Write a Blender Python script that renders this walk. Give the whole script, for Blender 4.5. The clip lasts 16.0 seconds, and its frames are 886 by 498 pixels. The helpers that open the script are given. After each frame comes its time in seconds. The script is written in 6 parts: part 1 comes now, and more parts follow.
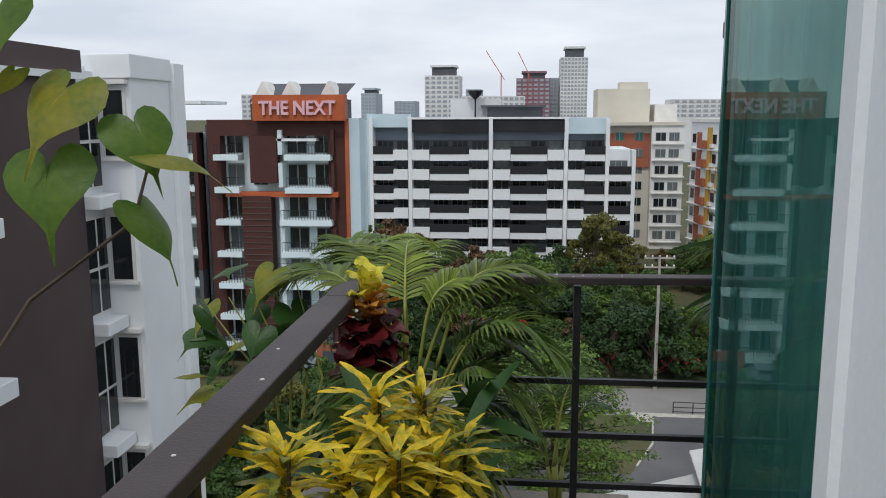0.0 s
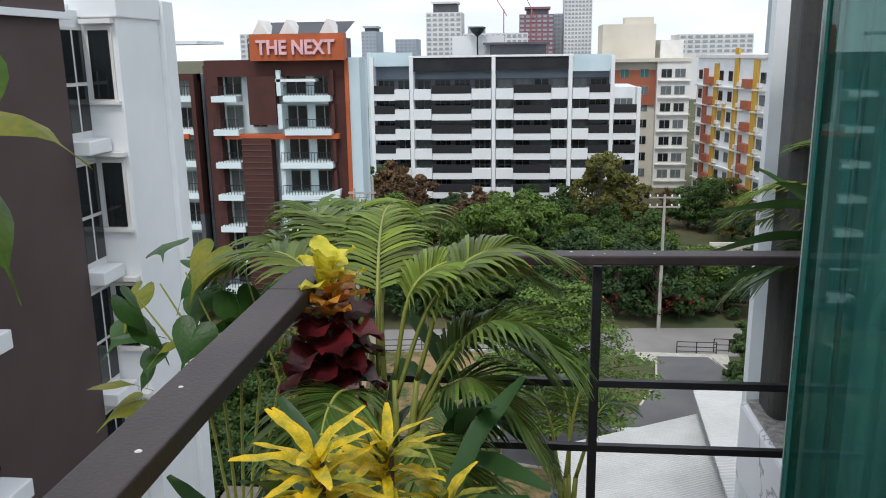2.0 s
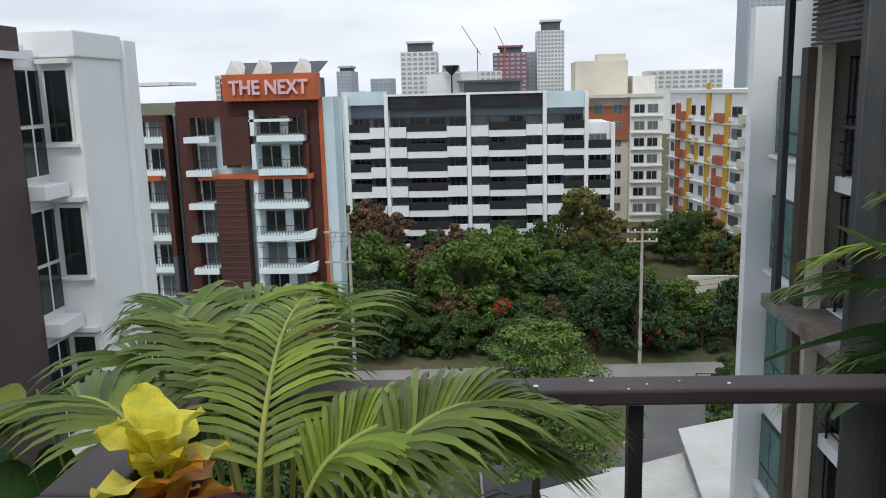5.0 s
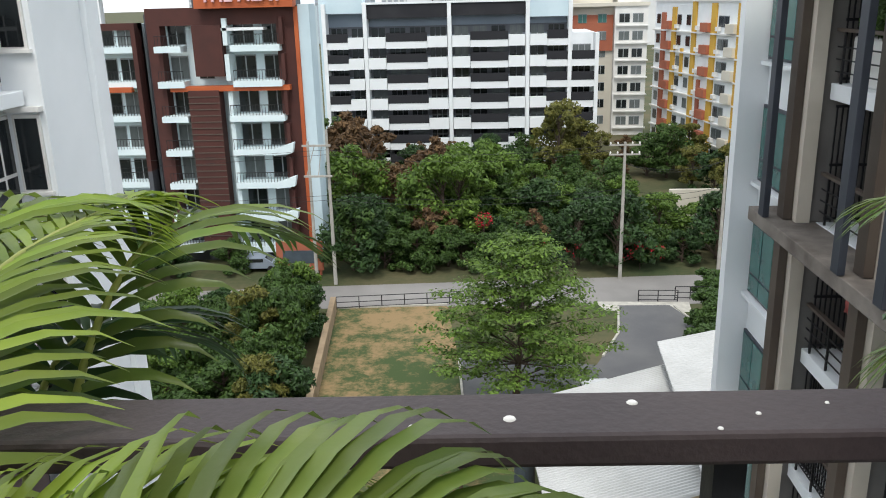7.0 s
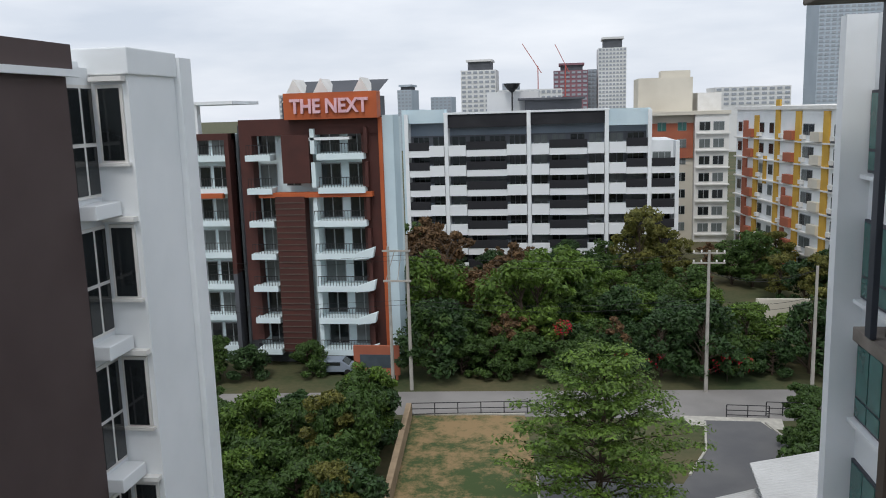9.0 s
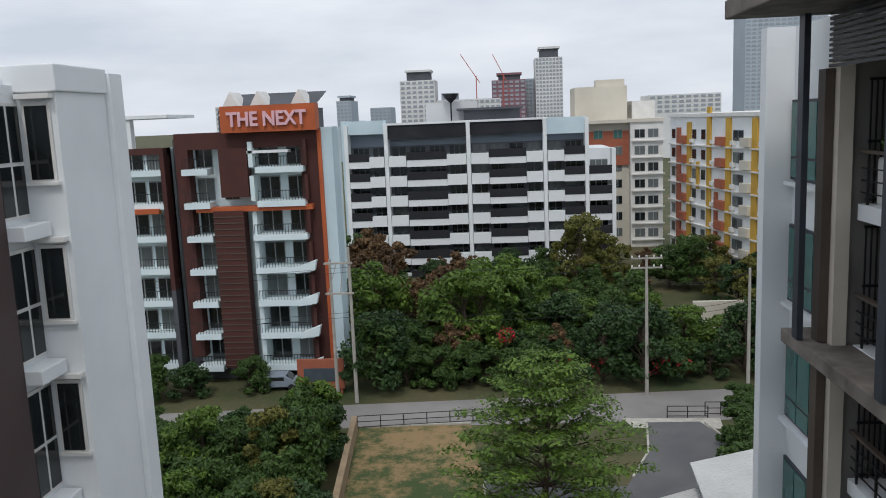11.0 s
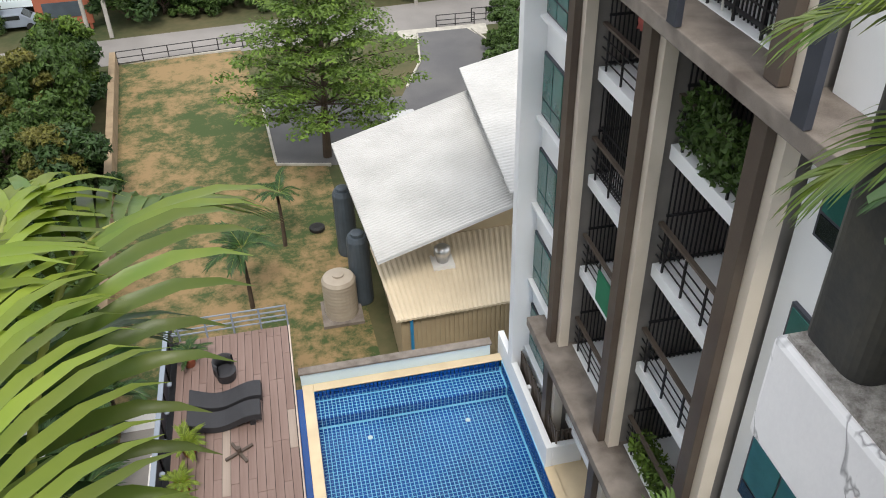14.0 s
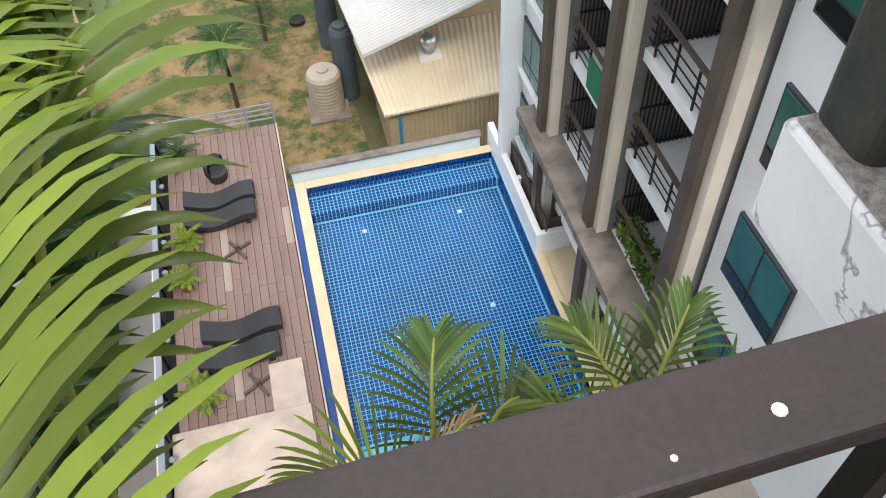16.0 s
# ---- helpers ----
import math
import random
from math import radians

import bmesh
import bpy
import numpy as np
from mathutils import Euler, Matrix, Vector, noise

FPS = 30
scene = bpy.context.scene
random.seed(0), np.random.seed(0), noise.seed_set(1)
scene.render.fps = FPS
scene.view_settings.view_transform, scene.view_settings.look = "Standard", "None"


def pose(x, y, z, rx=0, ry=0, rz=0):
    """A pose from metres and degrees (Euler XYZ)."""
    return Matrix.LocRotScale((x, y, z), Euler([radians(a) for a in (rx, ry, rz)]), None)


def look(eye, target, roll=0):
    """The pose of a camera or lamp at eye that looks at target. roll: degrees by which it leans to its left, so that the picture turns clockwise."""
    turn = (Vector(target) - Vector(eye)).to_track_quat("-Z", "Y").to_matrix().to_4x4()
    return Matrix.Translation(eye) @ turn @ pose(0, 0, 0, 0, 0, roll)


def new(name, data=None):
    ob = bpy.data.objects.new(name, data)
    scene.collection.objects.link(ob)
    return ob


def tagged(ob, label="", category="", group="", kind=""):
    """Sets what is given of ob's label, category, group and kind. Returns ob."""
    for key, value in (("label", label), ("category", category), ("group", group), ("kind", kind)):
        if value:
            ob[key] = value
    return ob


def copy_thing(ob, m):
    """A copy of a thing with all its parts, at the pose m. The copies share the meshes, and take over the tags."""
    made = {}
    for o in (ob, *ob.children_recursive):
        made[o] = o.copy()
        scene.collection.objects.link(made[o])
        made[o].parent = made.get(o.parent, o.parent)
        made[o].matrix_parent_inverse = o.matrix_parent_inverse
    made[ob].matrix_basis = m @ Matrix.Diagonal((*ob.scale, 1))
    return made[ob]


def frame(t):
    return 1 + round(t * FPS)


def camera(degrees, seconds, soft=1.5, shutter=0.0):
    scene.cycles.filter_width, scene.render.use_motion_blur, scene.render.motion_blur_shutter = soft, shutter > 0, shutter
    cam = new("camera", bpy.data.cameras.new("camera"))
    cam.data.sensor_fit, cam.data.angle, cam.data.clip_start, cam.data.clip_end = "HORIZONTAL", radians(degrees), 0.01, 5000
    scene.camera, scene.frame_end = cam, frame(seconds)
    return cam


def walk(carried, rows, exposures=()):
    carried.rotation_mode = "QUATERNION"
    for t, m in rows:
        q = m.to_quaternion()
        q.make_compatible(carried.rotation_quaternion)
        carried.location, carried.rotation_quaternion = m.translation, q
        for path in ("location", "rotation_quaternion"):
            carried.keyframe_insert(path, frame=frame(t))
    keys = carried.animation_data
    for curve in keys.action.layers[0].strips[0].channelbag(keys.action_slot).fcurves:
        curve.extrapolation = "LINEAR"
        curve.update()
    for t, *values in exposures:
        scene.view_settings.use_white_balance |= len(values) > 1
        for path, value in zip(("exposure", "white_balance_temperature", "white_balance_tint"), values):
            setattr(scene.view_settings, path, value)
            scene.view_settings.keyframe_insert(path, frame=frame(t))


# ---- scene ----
cam = camera(56.8, 16.0, soft=1.0)
PATH = [
    (0, (1.591, 0.466, 23.918), (1.399, 2.43, 23.594), -0.2),
    (0.5, (1.616, 0.608, 23.92), (1.331, 2.561, 23.598), -0.1),
    (1, (1.64, 0.723, 23.921), (1.287, 2.659, 23.563), 0.2),
    (1.5, (1.614, 0.886, 23.912), (1.327, 2.825, 23.517), 0.3),
    (2, (1.586, 1.01, 23.907), (1.387, 2.945, 23.441), -0.8),
    (2.5, (1.583, 1.098, 23.896), (1.43, 3.034, 23.418), 0.1),
    (3, (1.605, 1.239, 23.895), (1.45, 3.191, 23.489), -0.9),
    (3.5, (1.617, 1.37, 23.887), (1.41, 3.326, 23.525), -0.9),
    (4, (1.582, 1.527, 23.878), (1.421, 3.488, 23.515), -1.0),
    (6.5, (1.566, 2.295, 23.75), (1.423, 4.222, 23.233), -1.8),
    (7, (1.601, 2.491, 23.69), (1.498, 4.402, 23.107), -1.4),
    (7.5, (1.59, 2.594, 23.676), (1.567, 4.505, 23.086), -1.5),
    (8, (1.504, 2.657, 23.719), (1.463, 4.594, 23.22), -0.4),
    (8.5, (1.464, 2.858, 23.775), (1.232, 4.811, 23.415), -0.6),
    (10.8, (1.531, 2.788, 23.897), (1.193, 4.736, 23.593), -2.7),
    (11, (1.551, 2.787, 23.892), (1.402, 4.756, 23.578), -2.4),
    (11.5, (1.557, 2.829, 23.912), (1.688, 4.796, 23.58), -2.8),
    (12, (1.545, 2.745, 23.922), (1.866, 4.68, 23.536), -3.1),
    (12.5, (1.435, 2.691, 23.916), (1.798, 4.559, 23.302), -2.7),
    (13, (1.464, 2.767, 23.862), (1.793, 4.543, 23.004), -1.3),
    (13.5, (1.444, 2.776, 23.844), (1.777, 4.455, 22.811), -1.2),
    (14, (1.427, 2.773, 23.839), (1.747, 4.365, 22.672), -1.5),
    (14.5, (1.432, 2.797, 23.816), (1.738, 4.289, 22.52), -1.3),
    (15, (1.417, 2.795, 23.82), (1.712, 4.216, 22.443), -1.4),
    (15.5, (1.415, 2.806, 23.813), (1.697, 4.134, 22.345), -2.0),
    (16, (1.408, 2.813, 23.812), (1.666, 4.069, 22.278), -3.2),
]
walk(cam, [(t, look(e, a, r)) for t, e, a, r in PATH],
     [(0, 0.15, 6200, 10), (0.5, 0.3, 6200, 10), (1.5, 0.35, 6200, 10), (2.5, 0.65, 6200, 10), (3.5, 0.25, 6200, 10), (4, 0.2, 6200, 10), (6.5, 0.7, 6350, 8), (7.5, 0.85, 6350, 8), (8, 0.75, 6300, 9),
      (8.5, 0.25, 6200, 10), (11.5, 0.05, 6200, 10), (12.5, 0.55, 6450, 10), (13.5, 0.9, 6650, 11), (16, 1.2, 6550, 11)])

# ---- light ----
world = bpy.data.worlds.new("sky")
scene.world = world
world.use_nodes = True
wn, wl = world.node_tree.nodes, world.node_tree.links
wn.clear()
sky = wn.new("ShaderNodeTexSky")
sky.sky_type, sky.sun_disc = "NISHITA", False
sky.sun_elevation, sky.sun_rotation = radians(57), radians(175)
sky.dust_density, sky.air_density, sky.ozone_density = 3.0, 1.0, 1.0
wtc, wmap, wno, wno2, wramp, wmix, wbg, wout = [wn.new("ShaderNode" + k) for k in (
    "TexCoord", "Mapping", "TexNoise", "TexNoise", "ValToRGB", "Mix", "Background", "OutputWorld")]
wmap.inputs["Scale"].default_value = (1.6, 1.6, 7.0)
wno.inputs["Scale"].default_value, wno.inputs["Detail"].default_value = 2.2, 7.0
wramp.color_ramp.elements[0].position, wramp.color_ramp.elements[1].position = 0.32, 0.68
wramp.color_ramp.elements[0].color, wramp.color_ramp.elements[1].color = (6.1, 6.5, 7.1, 1), (8.5, 8.6, 8.8, 1)
wmix.data_type = "RGBA"
wmix.inputs["Factor"].default_value = 0.93
wbg.inputs["Strength"].default_value = 0.1
wl.new(wtc.outputs["Generated"], wmap.inputs["Vector"])
wl.new(wmap.outputs["Vector"], wno.inputs["Vector"])
wl.new(wno.outputs["Fac"], wramp.inputs["Fac"])
wl.new(sky.outputs["Color"], wmix.inputs["A"])
wl.new(wramp.outputs["Color"], wmix.inputs["B"])
wl.new(wmix.outputs["Result"], wbg.inputs["Color"])
wl.new(wbg.outputs["Background"], wout.inputs["Surface"])
wn.remove(wno2)
sun = new("sun", bpy.data.lights.new("sun", "SUN"))
sun.data.energy, sun.data.angle, sun.data.color = 1.15, radians(14), (1.0, 0.95, 0.88)
sun.matrix_world = look((0, 0, 0), (0.05, 0.55, -0.85))


# ---- materials ----
def mat(name, c1, c2=None, rough=0.7, metal=0.0, scale=3.0, bump=0.1, fine=60.0, spec=0.4, amount=1.0, stretch=(1, 1, 1), rand=0.0, sub=0.0):
    """A surface with two scales of noise between two colours, fine bump, and a little variation from piece to piece."""
    m = bpy.data.materials.new(name)
    m.use_nodes = True
    n, l = m.node_tree.nodes, m.node_tree.links
    b = n["Principled BSDF"]
    b.inputs["Roughness"].default_value, b.inputs["Metallic"].default_value = rough, metal
    b.inputs["Specular IOR Level"].default_value = spec
    c2 = c2 or tuple(v * 0.8 for v in c1)
    tc, mp, a, f, mx, bp = [n.new("ShaderNode" + k) for k in ("TexCoord", "Mapping", "TexNoise", "TexNoise", "Mix", "Bump")]
    mp.inputs["Scale"].default_value = stretch
    l.new(tc.outputs["Object"], mp.inputs["Vector"])
    for t, s in ((a, scale), (f, fine)):
        t.inputs["Scale"].default_value, t.inputs["Detail"].default_value = s, 5.0
        l.new(mp.outputs["Vector"], t.inputs["Vector"])
    add, rng = n.new("ShaderNodeMath"), n.new("ShaderNodeMapRange")
    add.operation = "MULTIPLY_ADD"
    add.inputs[1].default_value = 0.35
    l.new(f.outputs["Fac"], add.inputs[0])
    l.new(a.outputs["Fac"], add.inputs[2])
    rng.inputs["From Min"].default_value, rng.inputs["From Max"].default_value = 0.5, 0.88
    rng.inputs["To Max"].default_value = amount
    last = add.outputs[0]
    if rand:
        oi, ma = n.new("ShaderNodeObjectInfo"), n.new("ShaderNodeMath")
        ma.operation = "MULTIPLY_ADD"
        ma.inputs[1].default_value = rand
        l.new(oi.outputs["Random"], ma.inputs[0])
        l.new(last, ma.inputs[2])
        last = ma.outputs[0]
    l.new(last, rng.inputs["Value"])
    mx.data_type = "RGBA"
    mx.inputs["A"].default_value, mx.inputs["B"].default_value = (*c1, 1), (*c2, 1)
    l.new(rng.outputs["Result"], mx.inputs["Factor"])
    l.new(mx.outputs["Result"], b.inputs["Base Color"])
    bp.inputs["Strength"].default_value, bp.inputs["Distance"].default_value = bump, 0.01
    l.new(f.outputs["Fac"], bp.inputs["Height"])
    l.new(bp.outputs["Normal"], b.inputs["Normal"])
    return m


def leafmat(name, c1, c2, rough=0.45, trans=0.35, scale=8.0, island=True, veins=None):
    """A leaf: colour varies from leaf to leaf and over the leaf; light passes through it."""
    m = mat(name, c1, c2, rough, scale=scale, bump=0.15, fine=scale * 8, spec=0.35)
    n, l = m.node_tree.nodes, m.node_tree.links
    b, out = n["Principled BSDF"], n["Material Output"]
    mx = next(k for k in n if k.bl_idname == "ShaderNodeMix")
    src = mx.outputs["Result"]
    if island:
        geo, hsv = n.new("ShaderNodeNewGeometry"), n.new("ShaderNodeHueSaturation")
        mr = n.new("ShaderNodeMapRange")
        mr.inputs["To Min"].default_value, mr.inputs["To Max"].default_value = 0.55, 1.45
        l.new(geo.outputs["Random Per Island"], mr.inputs["Value"])
        l.new(mr.outputs["Result"], hsv.inputs["Value"])
        l.new(src, hsv.inputs["Color"])
        src = hsv.outputs["Color"]
    l.new(src, b.inputs["Base Color"])
    tr, ms = n.new("ShaderNodeBsdfTranslucent"), n.new("ShaderNodeMixShader")
    l.new(src, tr.inputs["Color"])
    ms.inputs["Fac"].default_value = trans
    l.new(b.outputs["BSDF"], ms.inputs[1])
    l.new(tr.outputs["BSDF"], ms.inputs[2])
    l.new(ms.outputs["Shader"], out.inputs["Surface"])
    return m


WHITE = mat("white_render", (0.83, 0.85, 0.86), (0.71, 0.74, 0.75), 0.85, scale=0.5, bump=0.08, amount=0.7)
WHITE2 = mat("white_plaster_warm", (0.78, 0.77, 0.74), (0.62, 0.6, 0.56), 0.85, scale=0.8, bump=0.08, amount=0.6)
PALEBLUE = mat("pale_blue_render", (0.6, 0.72, 0.77), (0.5, 0.62, 0.68), 0.85, scale=0.3, bump=0.05)
BROWN = mat("dark_brown_cladding", (0.07, 0.047, 0.045), (0.085, 0.06, 0.057), 0.75, scale=0.7, bump=0.12)
FINBROWN = mat("brown_fin_paint", (0.08, 0.06, 0.048), (0.11, 0.088, 0.07), 0.6, scale=1.0, bump=0.08)
RAIL = mat("brown_rail_paint", (0.036, 0.026, 0.027), (0.058, 0.043, 0.042), 0.5, scale=5.0, bump=0.12, fine=160, spec=0.35)
BEIGE = mat("beige_render", (0.7, 0.63, 0.53), (0.58, 0.52, 0.43), 0.85, scale=0.7, bump=0.1)
NAVY = mat("navy_steel_paint", (0.03, 0.035, 0.048), (0.05, 0.055, 0.07), 0.5, scale=1.0, bump=0.04)
CONC = mat("weathered_concrete", (0.26, 0.23, 0.2), (0.12, 0.1, 0.085), 0.9, scale=1.6, bump=0.4)
GRITTY = mat("gritty_cement", (0.5, 0.48, 0.45), (0.22, 0.2, 0.18), 0.95, scale=40, bump=0.9, fine=200)
DARKSTEEL = mat("black_steel", (0.02, 0.02, 0.022), (0.03, 0.03, 0.033), 0.45, metal=0.4, scale=4)
# stained grey column, its colour taken darker for the shade under the overhang
SHADEDCOLUMN = mat("weathered_shaded_grey_column", (0.03, 0.033, 0.037), (0.08, 0.075, 0.06), 0.55, scale=5, bump=0.15, amount=0.8)
# balcony walls of the wing: the shade of the recesses is in this colour
SHADEWALL = mat("shaded_balcony_wall", (0.24, 0.225, 0.21), (0.16, 0.15, 0.14), 0.9, scale=1)
AQUA = mat("pale_aqua_render", (0.74, 0.84, 0.86), (0.62, 0.73, 0.76), 0.85, scale=0.4, bump=0.06, amount=0.7)
FRAMEGREY = mat("grey_aluminium_frame", (0.34, 0.36, 0.37), (0.26, 0.28, 0.29), 0.5, scale=1.0, bump=0.02)
ORANGE = mat("orange_panel", (0.5, 0.12, 0.035), (0.38, 0.085, 0.03), 0.6, scale=0.4, bump=0.05)
PINK = mat("pale_pink_letter", (0.78, 0.5, 0.54), (0.68, 0.4, 0.45), 0.5, scale=1)
MAROON = mat("maroon_panel", (0.085, 0.028, 0.022), (0.06, 0.022, 0.018), 0.7, scale=0.5)
# dark grey paint; also colours the sheets that stand for shade
DKGREY = mat("dark_grey_render_and_shade", (0.1, 0.105, 0.12), (0.075, 0.08, 0.09), 0.8, scale=0.4)
BLACKBAND = mat("charcoal_parapet", (0.016, 0.016, 0.02), (0.03, 0.03, 0.034), 0.8, scale=0.4)
YELLOW = mat("ochre_render", (0.62, 0.38, 0.06), (0.5, 0.3, 0.05), 0.8, scale=0.4)
BRICKRED = mat("terracotta_render", (0.4, 0.13, 0.07), (0.32, 0.1, 0.06), 0.8, scale=0.4)
CREAM = mat("cream_render", (0.66, 0.62, 0.53), (0.55, 0.51, 0.43), 0.85, scale=0.2)
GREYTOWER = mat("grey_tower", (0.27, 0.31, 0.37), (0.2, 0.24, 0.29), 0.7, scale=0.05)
PALETOWER = mat("pale_tower", (0.74, 0.74, 0.73), (0.62, 0.63, 0.63), 0.8, scale=0.05)
# far towers and their windows: distance haze is mixed into these two colours
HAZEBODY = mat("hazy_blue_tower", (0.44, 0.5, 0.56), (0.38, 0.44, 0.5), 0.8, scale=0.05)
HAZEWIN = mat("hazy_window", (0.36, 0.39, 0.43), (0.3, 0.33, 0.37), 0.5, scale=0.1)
REDTOWER = mat("red_scaffold_tower", (0.3, 0.13, 0.15), (0.2, 0.14, 0.17), 0.8, scale=0.08)
ASPHALT = mat("asphalt", (0.1, 0.1, 0.105), (0.15, 0.147, 0.145), 0.9, scale=0.25, bump=0.3, fine=30)
ROADMAT = mat("concrete_road", (0.2, 0.19, 0.18), (0.28, 0.265, 0.25), 0.9, scale=0.2, bump=0.25, fine=25)
KERB = mat("pale_kerb", (0.5, 0.48, 0.42), (0.36, 0.34, 0.3), 0.9, scale=2)
TAN = mat("tan_block_wall", (0.36, 0.27, 0.17), (0.26, 0.19, 0.12), 0.9, scale=1.2, bump=0.3)
ROOFWHITE = mat("white_metal_roof", (0.52, 0.52, 0.51), (0.42, 0.42, 0.41), 0.6, metal=0.0, scale=0.5, bump=0.03)
ROOFCREAM = mat("cream_metal_roof", (0.68, 0.58, 0.42), (0.58, 0.49, 0.35), 0.5, scale=0.8, bump=0.03)
SHEDWALL = mat("tan_metal_siding", (0.45, 0.36, 0.23), (0.38, 0.3, 0.19), 0.6, scale=0.8, bump=0.05)
TANKM = mat("beige_plastic", (0.42, 0.37, 0.3), (0.36, 0.31, 0.25), 0.5, scale=1.5, bump=0.03)
BLUEGREY = mat("blue_grey_tank", (0.07, 0.09, 0.11), (0.05, 0.065, 0.08), 0.5, scale=1.5, bump=0.03)
BLUEPIPE = mat("blue_pipe", (0.03, 0.25, 0.5), None, 0.4)
COPING = mat("beige_stone_coping", (0.72, 0.6, 0.4), (0.62, 0.5, 0.33), 0.75, scale=1.2, bump=0.08)
TILE = mat("blue_pool_tile", (0.003, 0.07, 0.3), (0.002, 0.045, 0.21), 0.25, scale=0.6, bump=0.02, spec=0.5, rand=0.0)
GROUT = mat("pale_pool_grout", (0.26, 0.58, 0.74), (0.18, 0.48, 0.64), 0.8, scale=1)
PLANK = mat("brown_composite_plank", (0.19, 0.125, 0.105), (0.25, 0.175, 0.15), 0.7, scale=1.5, bump=0.12, stretch=(4, 0.4, 1), rand=0.25)
PLANKLIGHT = mat("faded_composite_plank", (0.38, 0.31, 0.26), (0.3, 0.24, 0.2), 0.75, scale=1.5, bump=0.12, stretch=(4, 0.4, 1))
WICKER = mat("charcoal_wicker", (0.022, 0.023, 0.027), (0.04, 0.04, 0.045), 0.6, scale=30, bump=0.5, fine=120)
TERRA = mat("terracotta_pot", (0.3, 0.09, 0.045), (0.22, 0.07, 0.04), 0.75, scale=6)
PAVER = mat("pinkish_stone_slab", (0.6, 0.5, 0.42), (0.42, 0.35, 0.3), 0.9, scale=1.3, bump=0.2)
SOIL = mat("bare_soil", (0.2, 0.14, 0.08), (0.13, 0.09, 0.05), 0.95, scale=3, bump=0.4)
BARK = mat("brown_bark", (0.09, 0.065, 0.045), (0.055, 0.04, 0.03), 0.9, scale=6, bump=0.6, stretch=(1, 1, 0.3))
CPOLE = mat("concrete_pole", (0.42, 0.4, 0.36), (0.32, 0.3, 0.27), 0.9, scale=1.5)
CURTAIN = mat("pale_curtain", (0.5, 0.56, 0.54), (0.38, 0.43, 0.42), 0.9, scale=9, bump=0.1, stretch=(1, 6, 0.3))
CLOTH1 = mat("salmon_cloth", (0.6, 0.16, 0.14), None, 0.9)
CLOTH2 = mat("grey_blue_cloth", (0.2, 0.28, 0.34), None, 0.9)
PLASTICGREEN = mat("green_net", (0.02, 0.2, 0.1), None, 0.7)
STRAW = mat("straw_broom", (0.5, 0.2, 0.06), (0.35, 0.14, 0.05), 0.9, scale=20)
SPOT = mat("bird_dropping", (0.75, 0.74, 0.7), (0.5, 0.48, 0.45), 0.9, scale=80)
STEEL = mat("brushed_steel", (0.6, 0.6, 0.6), (0.5, 0.5, 0.5), 0.3, metal=0.9, scale=10)
CARWHITE = mat("white_car_paint", (0.75, 0.75, 0.75), None, 0.25, spec=0.6)
WIREM = mat("black_cable", (0.02, 0.02, 0.02), None, 0.6)
RED = mat("red_crane_paint", (0.5, 0.12, 0.1), None, 0.6)

# lawn: grass worn through to dry earth
LAWN = mat("worn_lawn", (0.05, 0.078, 0.024), (0.27, 0.185, 0.09), 0.95, scale=0.4, bump=0.6, fine=3.5)
for _m, _sc in ((LAWN, 0.75),):
    _n, _l = _m.node_tree.nodes, _m.node_tree.links
    _mix = next(k for k in _n if k.bl_idname == "ShaderNodeMix")
    _tc, _p, _q, _cr, _add = [_n.new("ShaderNode" + k) for k in ("TexCoord", "TexNoise", "TexNoise", "ValToRGB", "Math")]
    _p.inputs["Scale"].default_value, _p.inputs["Detail"].default_value, _p.inputs["Roughness"].default_value = _sc, 12.0, 0.78
    _q.inputs["Scale"].default_value, _q.inputs["Detail"].default_value = 0.11, 3.0
    _add.operation = "MULTIPLY_ADD"
    _add.inputs[1].default_value = 0.6
    _cr.color_ramp.elements[0].position, _cr.color_ramp.elements[1].position = 0.73, 0.89
    _l.new(_tc.outputs["Object"], _p.inputs["Vector"])
    _l.new(_tc.outputs["Object"], _q.inputs["Vector"])
    _l.new(_q.outputs["Fac"], _add.inputs[0])
    _l.new(_p.outputs["Fac"], _add.inputs[2])
    _l.new(_add.outputs["Value"], _cr.inputs["Fac"])
    _l.new(_cr.outputs["Color"], _mix.inputs["Factor"])
GROUND = mat("rough_green_ground", (0.04, 0.06, 0.02), (0.12, 0.1, 0.05), 0.95, scale=0.1, bump=0.4, fine=2.0)

# marble-veined paint, cracked
MARBLE = mat("white_veined_plaster", (0.9, 0.9, 0.91), (0.8, 0.8, 0.82), 0.6, scale=4, bump=0.08, amount=0.6)
_n, _l = MARBLE.node_tree.nodes, MARBLE.node_tree.links
_tc, _w, _v, _cr, _mx = [_n.new("ShaderNode" + k) for k in ("TexCoord", "TexNoise", "TexNoise", "ValToRGB", "Mix")]
_v.inputs["Scale"].default_value, _v.inputs["Detail"].default_value, _v.inputs["Distortion"].default_value = 3.4, 4.0, 0.8
_cr.color_ramp.elements[0].position, _cr.color_ramp.elements[1].position = 0.485, 0.515
_cr.color_ramp.elements[0].color, _cr.color_ramp.elements[1].color = (0, 0, 0, 1), (0, 0, 0, 1)
_e = _cr.color_ramp.elements.new(0.5)
_e.color = (0.75, 0.75, 0.75, 1)
_mx.data_type = "RGBA"
_mx.inputs["B"].default_value = (0.16, 0.16, 0.17, 1)
_base = next(k for k in _n if k.bl_idname == "ShaderNodeMix").outputs["Result"]
_l.new(_tc.outputs["Object"], _v.inputs["Vector"])
_l.new(_v.outputs["Fac"], _cr.inputs["Fac"])
_l.new(_cr.outputs["Color"], _mx.inputs["Factor"])
